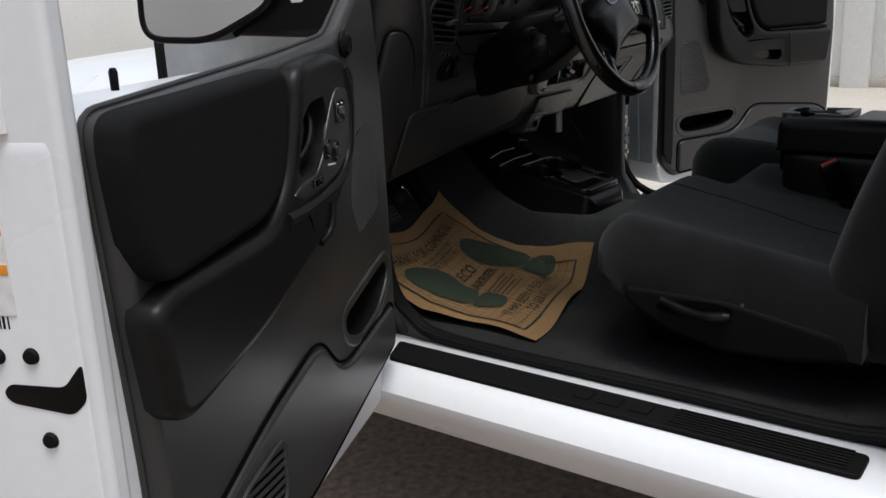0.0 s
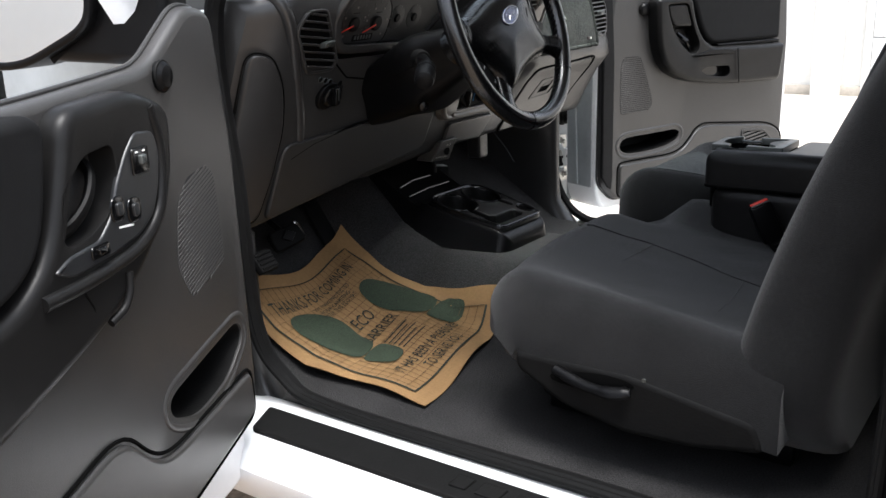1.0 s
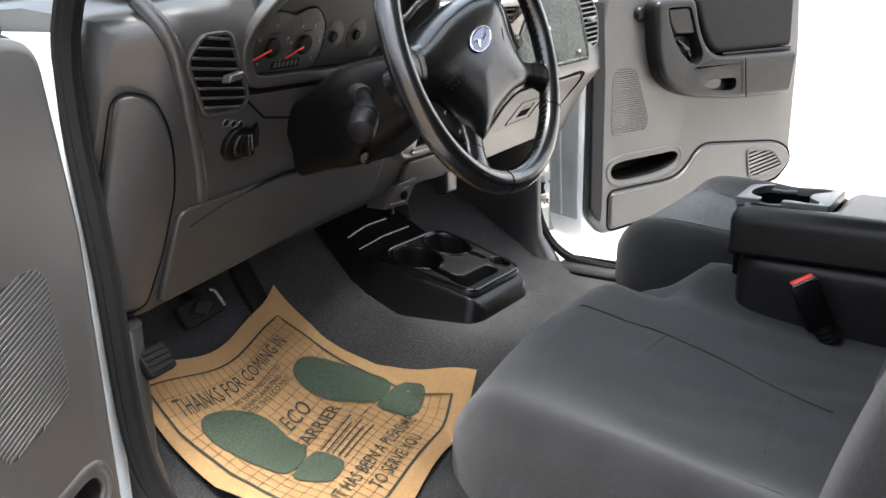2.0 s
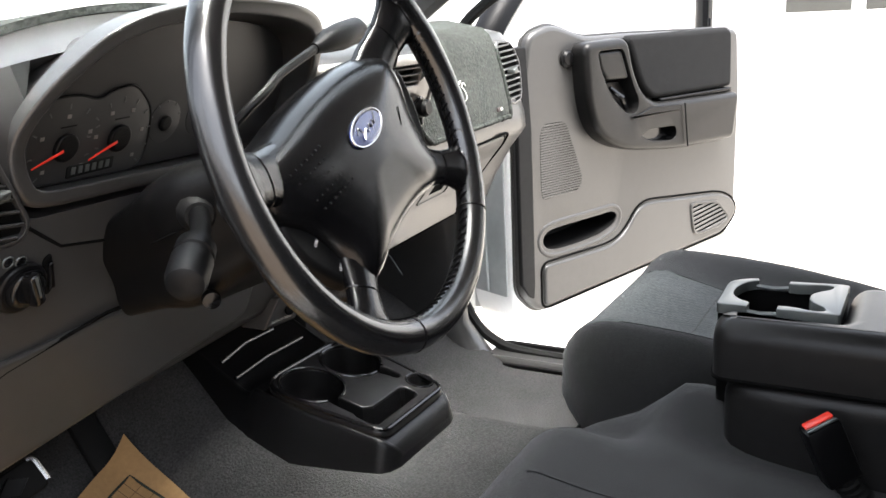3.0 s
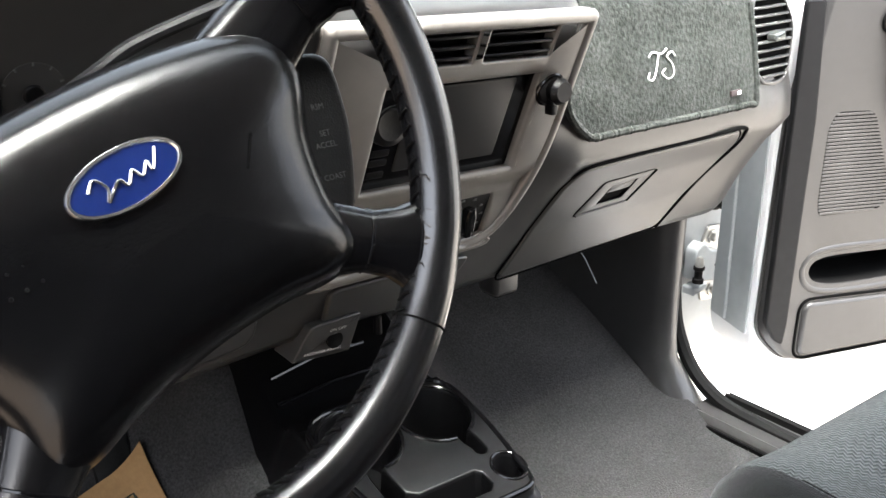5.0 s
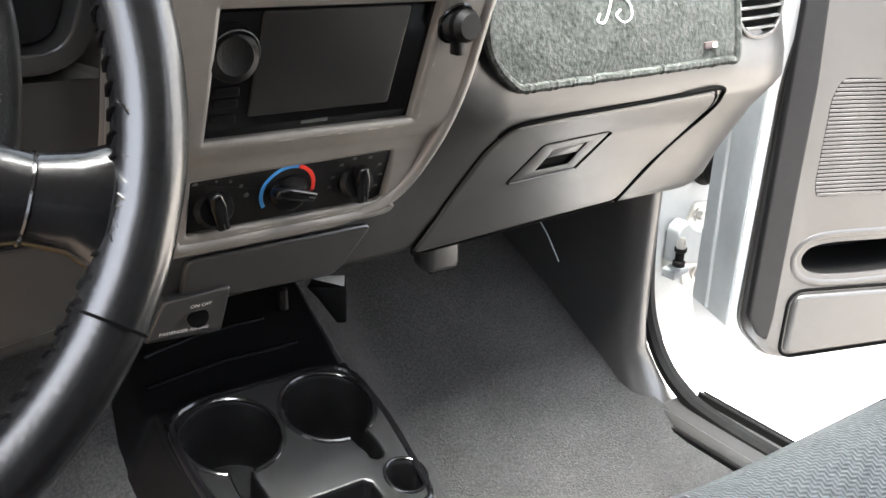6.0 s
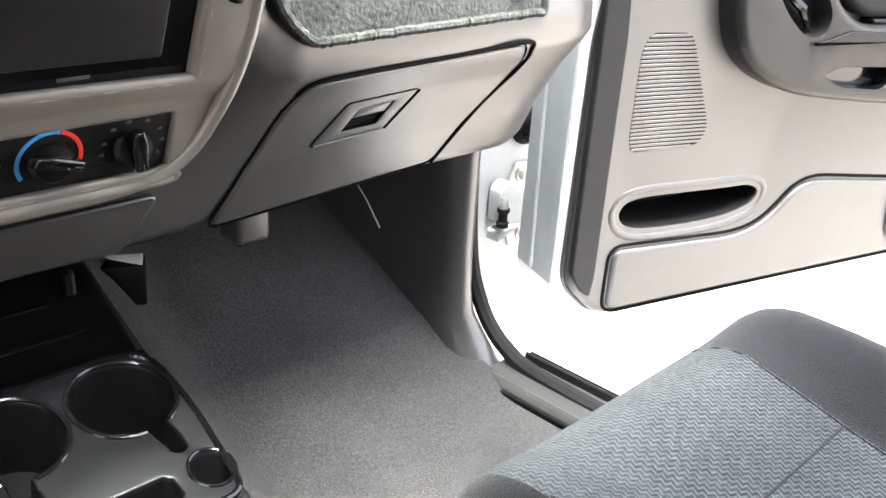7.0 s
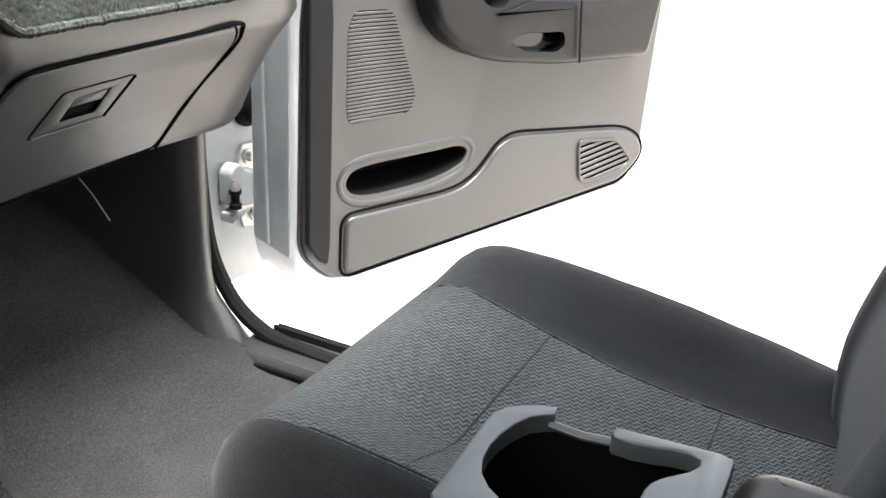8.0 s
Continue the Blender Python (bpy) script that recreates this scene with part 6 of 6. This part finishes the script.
front_o = [(0.0660, -0.2200), (0.0690, -0.2170), (0.1500, -0.2136), (0.1620, -0.2142), (0.1720, -0.2185), (0.1800, -0.2265), (0.1860, -0.2360), (0.1895, -0.2470), (0.1800, -0.2490), (0.1765, -0.2440), (0.1690, -0.2365), (0.1560, -0.2310), (0.1420, -0.2278), (0.1280, -0.2270), (0.1140, -0.2285), (0.1010, -0.2335), (0.0910, -0.2425), (0.0850, -0.2520), (0.0835, -0.2535), (0.0665, -0.2535)]
rear_o = [(0.0665, -0.2880), (0.0805, -0.2880), (0.0815, -0.3000), (0.0795, -0.3120), (0.0750, -0.3240), (0.0735, -0.3340), (0.0765, -0.3410), (0.0835, -0.3420), (0.0925, -0.3380), (0.1000, -0.3310), (0.1070, -0.3250), (0.1150, -0.3205), (0.1220, -0.3190), (0.1360, -0.3190), (0.1430, -0.3205), (0.1510, -0.3250), (0.1580, -0.3310), (0.1660, -0.3380), (0.1750, -0.3420), (0.1815, -0.3410), (0.1845, -0.3340), (0.1830, -0.3250), (0.1790, -0.3130), (0.1765, -0.3010), (0.1765, -0.2890), (0.1795, -0.2865), (0.1880, -0.2875), (0.1945, -0.3500), (0.1915, -0.3590), (0.1880, -0.3600), (0.0690, -0.3600), (0.0665, -0.3570)]
tray_o = fil([(0.067, -0.218), (0.162, -0.214), (0.180, -0.227), (0.189, -0.247), (0.193, -0.350), (0.188, -0.359), (0.069, -0.359)], [0.006, 0.012, 0.02, 0.02, 0.008, 0.006, 0.006])
# tray coloured shadow black, so its depth looks unlit
tr = part("cup_tray", pillow(tray_o, -0.130, 0.122, 0.002, at_tray, holes=[(inset(tray_o, 0.005), 0.085, 0.002)], back=True), GAP, arm, "moulded cup tray, near-black as if in shade")
part("front_lip", pillow(front_o, -0.007, 0.013, 0.0014, at_tray, back=True), SILVER, tr, "silver grey lip")
part("rear_lip", pillow(rear_o, -0.007, 0.013, 0.0014, at_tray, back=True), SILVER, tr, "silver grey lip")
part("side_rim", tube([at_tray(0.1795, -0.246, -0.002), at_tray(0.1810, -0.268, -0.004), at_tray(0.1825, -0.291, -0.002)], 0.0030, 8), SILVER, tr, "silver grey lip")
part("side_rim", tube([at_tray(0.0715, -0.250, -0.002), at_tray(0.0705, -0.268, -0.004), at_tray(0.0715, -0.291, -0.002)], 0.0030, 8), SILVER, tr, "silver grey lip")
pad_p = fil([(0.004, -0.230), (0.060, -0.222), (0.062, -0.364), (0.214, -0.366), (0.214, -0.62), (0.004, -0.62)], [0.02, 0.012, 0.006, 0.03, 0.035, 0.035])
part("pad", pillow(pad_p, 0.826, 0.073, 0.026, steps=6), ARM, arm, "soft charcoal vinyl armrest pad", sharp=70)
part("lid_gap", tube([(x, y, 0.827) for x, y in inset(pad_p, 0.001)], 0.0030, 6, closed=True), GAP, arm)

# seat belt buckle
up = Vector((-0.24, 0.37, 1.0)).normalized()
side = Vector((0.55, -0.84, 0.0)).cross(up).cross(up).normalized() * -1
lean = Matrix.Translation((-0.044, -0.357, 0.812)) @ Matrix((side, up.cross(side), up)).transposed().to_4x4()
bk = thing("seat_belt_buckle", "black seat belt buckle with red release button", "buckle", lean)
part("housing", box(-0.021, 0.021, -0.013, 0.013, -0.078, 0.0, 0.005), BLACK, bk)
part("button", box(-0.017, 0.017, -0.005, 0.007, 0.0005, 0.0045, 0.002), RED, bk, "red release button")
part("edge", box(-0.018, 0.018, -0.0115, -0.0065, 0.0005, 0.0030, 0.001), SILVER, bk, "pale silver edge")
part("sleeve", tube(smooth_path([(0, 0, -0.075), (0.006, 0, -0.105), (0.024, 0, -0.16)], 6), 0.013, 10), RUBBER, bk)
for i in range(5):
    part("rib", lathe([(0.012, -0.002), (0.016, 0), (0.012, 0.002)], Matrix.Translation((0.002 + i * 0.0028, 0, -0.083 - i * 0.009)), 12), RUBBER, bk)

# ---- pedals ----
br = thing("brake_pedal", "black brake pedal with bright metal edge", "pedal", pose(-0.405, 0.545, 0.715, -35, 0, 0) @ pose(0, 0, 0, 0, -6, 0) @ Matrix.Scale(0.80, 4))
po = fil([(-0.058, -0.028), (0.058, -0.028), (0.058, 0.028), (-0.058, 0.028)], 0.014)
part("pad", pillow(po, -0.006, 0.016, 0.005, lambda u, v, w: Vector((u, -w, v)), back=True), RUBBER, br)
# metal edge kept only at the upper right, shaped as its highlight
part("trim_strip", tube([(p[0], -0.007, p[1]) for p in inset(po, 0.001) if p[0] + p[1] * 1.2 > 0.030], 0.0060, 8), CHROME, br, "bright metal trim strip cut to its highlight")
part("tread", pillow([(-0.03, 0), (0, -0.018), (0.03, 0), (0, 0.018)], 0.010, 0.004, 0.002, lambda u, v, w: Vector((u, -w, v))), BLACK, br)
part("stem", tube([(0, 0.004, 0.02), (0, 0.06, 0.16), (0, 0.06, 0.32)], 0.010, 8), BLACK, br)
ac = thing("accelerator_pedal", "narrow black accelerator pedal", "pedal", pose(-0.235, 0.60, 0.70, -35, 0, 0))
part("pad", box(-0.024, 0.024, -0.008, 0.006, -0.06, 0.06, 0.006), RUBBER, ac)
part("stem", tube([(0, 0.004, 0.05), (0, 0.05, 0.18), (0, 0.05, 0.32)], 0.008, 8), BLACK, ac)
pk = thing("parking_brake_pedal", "small black rubber parking brake pedal beside the kick panel", "pedal", pose(-0.634, 0.376, 0.742, -38, 0, 8))
part("pad", box(-0.026, 0.026, -0.010, 0.006, -0.021, 0.021, 0.005), RUBBER, pk)
for i in range(4):
    part("rib", box(-0.022, 0.022, -0.0125, -0.0095, -0.016 + i * 0.009, -0.011 + i * 0.009, 0.001, 1), RUBBER, pk)
part("stem", tube([(0, 0.004, 0.0), (0, 0.05, 0.02), (0, 0.10, 0.06), (0, 0.14, 0.14)], 0.007, 8), SHROUD, pk)

# white edged control box
cb = thing("control_box", "small black module with white top under the dashboard", "module", pose(0.187, 0.567, 0.734, 0, 0, -30))
part("case", box(-0.034, 0.032, -0.018, 0.018, -0.012, 0.038, 0.003), SHROUD, cb)
part("paper_edge", pillow(fil([(-0.024, 0.014), (0.029, -0.016), (0.029, 0.016)], 0.002), 0.0382, 0.0012, 0.0004), WHITE, cb)
wire = tagged(part("wire", tube([(0.555, 0.62, 0.82), (0.575, 0.58, 0.76), (0.585, 0.56, 0.72)], 0.0018, 6), SILVER), "thin grey wire hanging in the passenger footwell", "wire")
gr = thing("heater_duct", "grey heater outlet hanging below the glove box", "duct", pose(0.333, 0.525, 0.0))
part("spout", box(-0.024, 0.024, -0.020, 0.022, 0.777, 0.900, 0.008, 3), TRIM, gr)
part("mouth", box(-0.019, 0.019, -0.015, 0.017, 0.7755, 0.780, 0.002), GAP, gr)

# ---- paper floor mat ----
mat = thing("paper_floor_mat", "kraft paper floor mat with green footprints", "floor mat", pose(0, 0, 0))
MA, MB, MC, MD = Vector((-0.577, 0.553, 0)), Vector((-0.205, 0.567, 0)), Vector((-0.160, 0.14, 0)), Vector((-0.572, 0.055, 0))


def at_mat(s, t, w=0.0):
    """s across from the door side, t from the bulkhead towards the seat, both 0 to 1."""
    p = MA * (1 - s) * (1 - t) + MB * s * (1 - t) + MC * s * t + MD * (1 - s) * t
    p.y -= 0.030 * max(0.0, math.sin(math.pi * max(0.0, min(1.0, s / 0.92)))) ** 1.5 * max(0.0, 1 - t) ** 3
    sag = 0.010 + 0.004 * math.sin(9 * s + 3 * t) + 0.003 * math.sin(17 * t + 5 * s)
    curl = (0.012 + 0.010 * math.sin(6 * s + 1)) * max(0, 1 - t / 0.16) ** 2
    lie = floor_z(min(p.x, -0.16), p.y)
    taut = (floor_z(-0.3, 0.56) * (1 - t) + floor_z(-0.3, 0.10) * t) if t < 1 else lie
    return Vector((p.x, p.y, lie + (0.12 + 0.62 * max(0.0, min(1.0, s))) * max(0.0, taut - lie) + sag + curl + w + 0.01 * max(0, p.x + 0.25)))


rows = [[at_mat(s + 0.012 * math.sin(11 * t) * (1 - s), t + 0.010 * math.sin(7 * s)) for s in np.linspace(0, 1, 40)] for t in np.linspace(0, 1, 34)]
sheet = part("sheet", loft(rows, closed=False), PAPER, mat, sharp=80)
sheet.modifiers.new("thickness", "SOLIDIFY").thickness = 0.0012


def mat_line(pts, width, m, name, w=0.0022, n=24):
    path = []
    for a, b in zip(pts, pts[1:]):
        path += [(a[0] + (b[0] - a[0]) * i / n, a[1] + (b[1] - a[1]) * i / n) for i in range(n)]
    path.append(pts[-1])
    v = [at_mat(s, t, w) for s, t in path]
    rows = []
    for i, p in enumerate(v):
        d = (v[min(i + 1, len(v) - 1)] - v[max(i - 1, 0)]).normalized()
        sd = d.cross(Vector((0, 0, 1))).normalized() * width / 2
        rows.append([p - sd, p + sd])
    return part(name, loft(rows, closed=False), m, sheet)


mat_line([(0.07, 0.065), (0.935, 0.065), (0.935, 0.92), (0.07, 0.92), (0.07, 0.065)], 0.005, INK, "border")
LINE = material("brown_ink", (0.085, 0.048, 0.020), 0.85)
for i in range(1, 22):
    mat_line([(0.07 + 0.865 * i / 22, 0.065), (0.07 + 0.865 * i / 22, 0.92)], 0.0012, LINE, "grid_line", 0.0016, 16)
for i in range(1, 18):
    mat_line([(0.07, 0.065 + 0.855 * i / 18), (0.935, 0.065 + 0.855 * i / 18)], 0.0012, LINE, "grid_line", 0.0018, 16)


def foot(cs, ct_, k, turn):
    """A shoe print: sole and heel, with a paper gap between them."""
    sole = curve2([(0, 0.175), (0.055, 0.15), (0.080, 0.08), (0.070, 0.0), (0.045, -0.075), (-0.045, -0.085), (-0.062, 0.0), (-0.068, 0.09), (-0.045, 0.155)], 4)
    heel = curve2([(-0.046, -0.100), (0.045, -0.092), (0.050, -0.14), (0.03, -0.19), (-0.03, -0.195), (-0.050, -0.15)], 4)
    for o in (sole, heel):
        put = lambda x, y: at_mat(cs + k * x * 1.75 + turn * y, ct_ - y * 1.43, 0.0028)
        cx, cy = sum(q[0] for q in o) / len(o), sum(q[1] for q in o) / len(o)
        bm = bmesh.new()
        rows = [[bm.verts.new(put(cx + (x - cx) * f, cy + (y - cy) * f)) for x, y in o] for f in (1.0, 0.7, 0.35)]
        for ra, rb in zip(rows, rows[1:]):
            for i in range(len(ra)):
                bm.faces.new((ra[i - 1], ra[i], rb[i], rb[i - 1]))
        bm.faces.new(rows[-1])
        part("footprint", bm, FOOTINK, sheet, "dark green shoe print")


foot(0.275, 0.45, 1, -0.22)
foot(0.825, 0.515, -1, -0.33)


def mat_words(text, size, s, t, sx=1.0, sy=1.0):
    words(text, size, sheet, INK, lambda x, y, z: at_mat(s + x * sx, t - y * sy, 0.003), "print")


mat_words("THANKS FOR COMING IN", 0.060, 0.48, 0.155, 1.0, 1.45)
mat_words("WE HAVE PROTECTED", 0.032, 0.52, 0.222, 1.0, 1.1)
mat_words("YOUR CARPETING", 0.032, 0.50, 0.258, 1.0, 1.1)
mat_words("WITH THIS ECO MAT", 0.032, 0.50, 0.290, 1.0, 1.1)
mat_words("ECO", 0.085, 0.51, 0.42, 1.0, 1.1)
mat_words("BARRIER", 0.080, 0.51, 0.52, 1.0, 1.1)
for i in range(5):
    mat_line([(0.40, 0.60 + i * 0.026), (0.64 - 0.04 * (i % 2), 0.60 + i * 0.026)], 0.003, INK, "text_bar", 0.003, 10)
mat_words("IT HAS BEEN A PLEASURE", 0.056, 0.50, 0.79, 1.0, 1.3)
mat_words("TO SERVE YOU", 0.056, 0.52, 0.865, 1.0, 1.3)
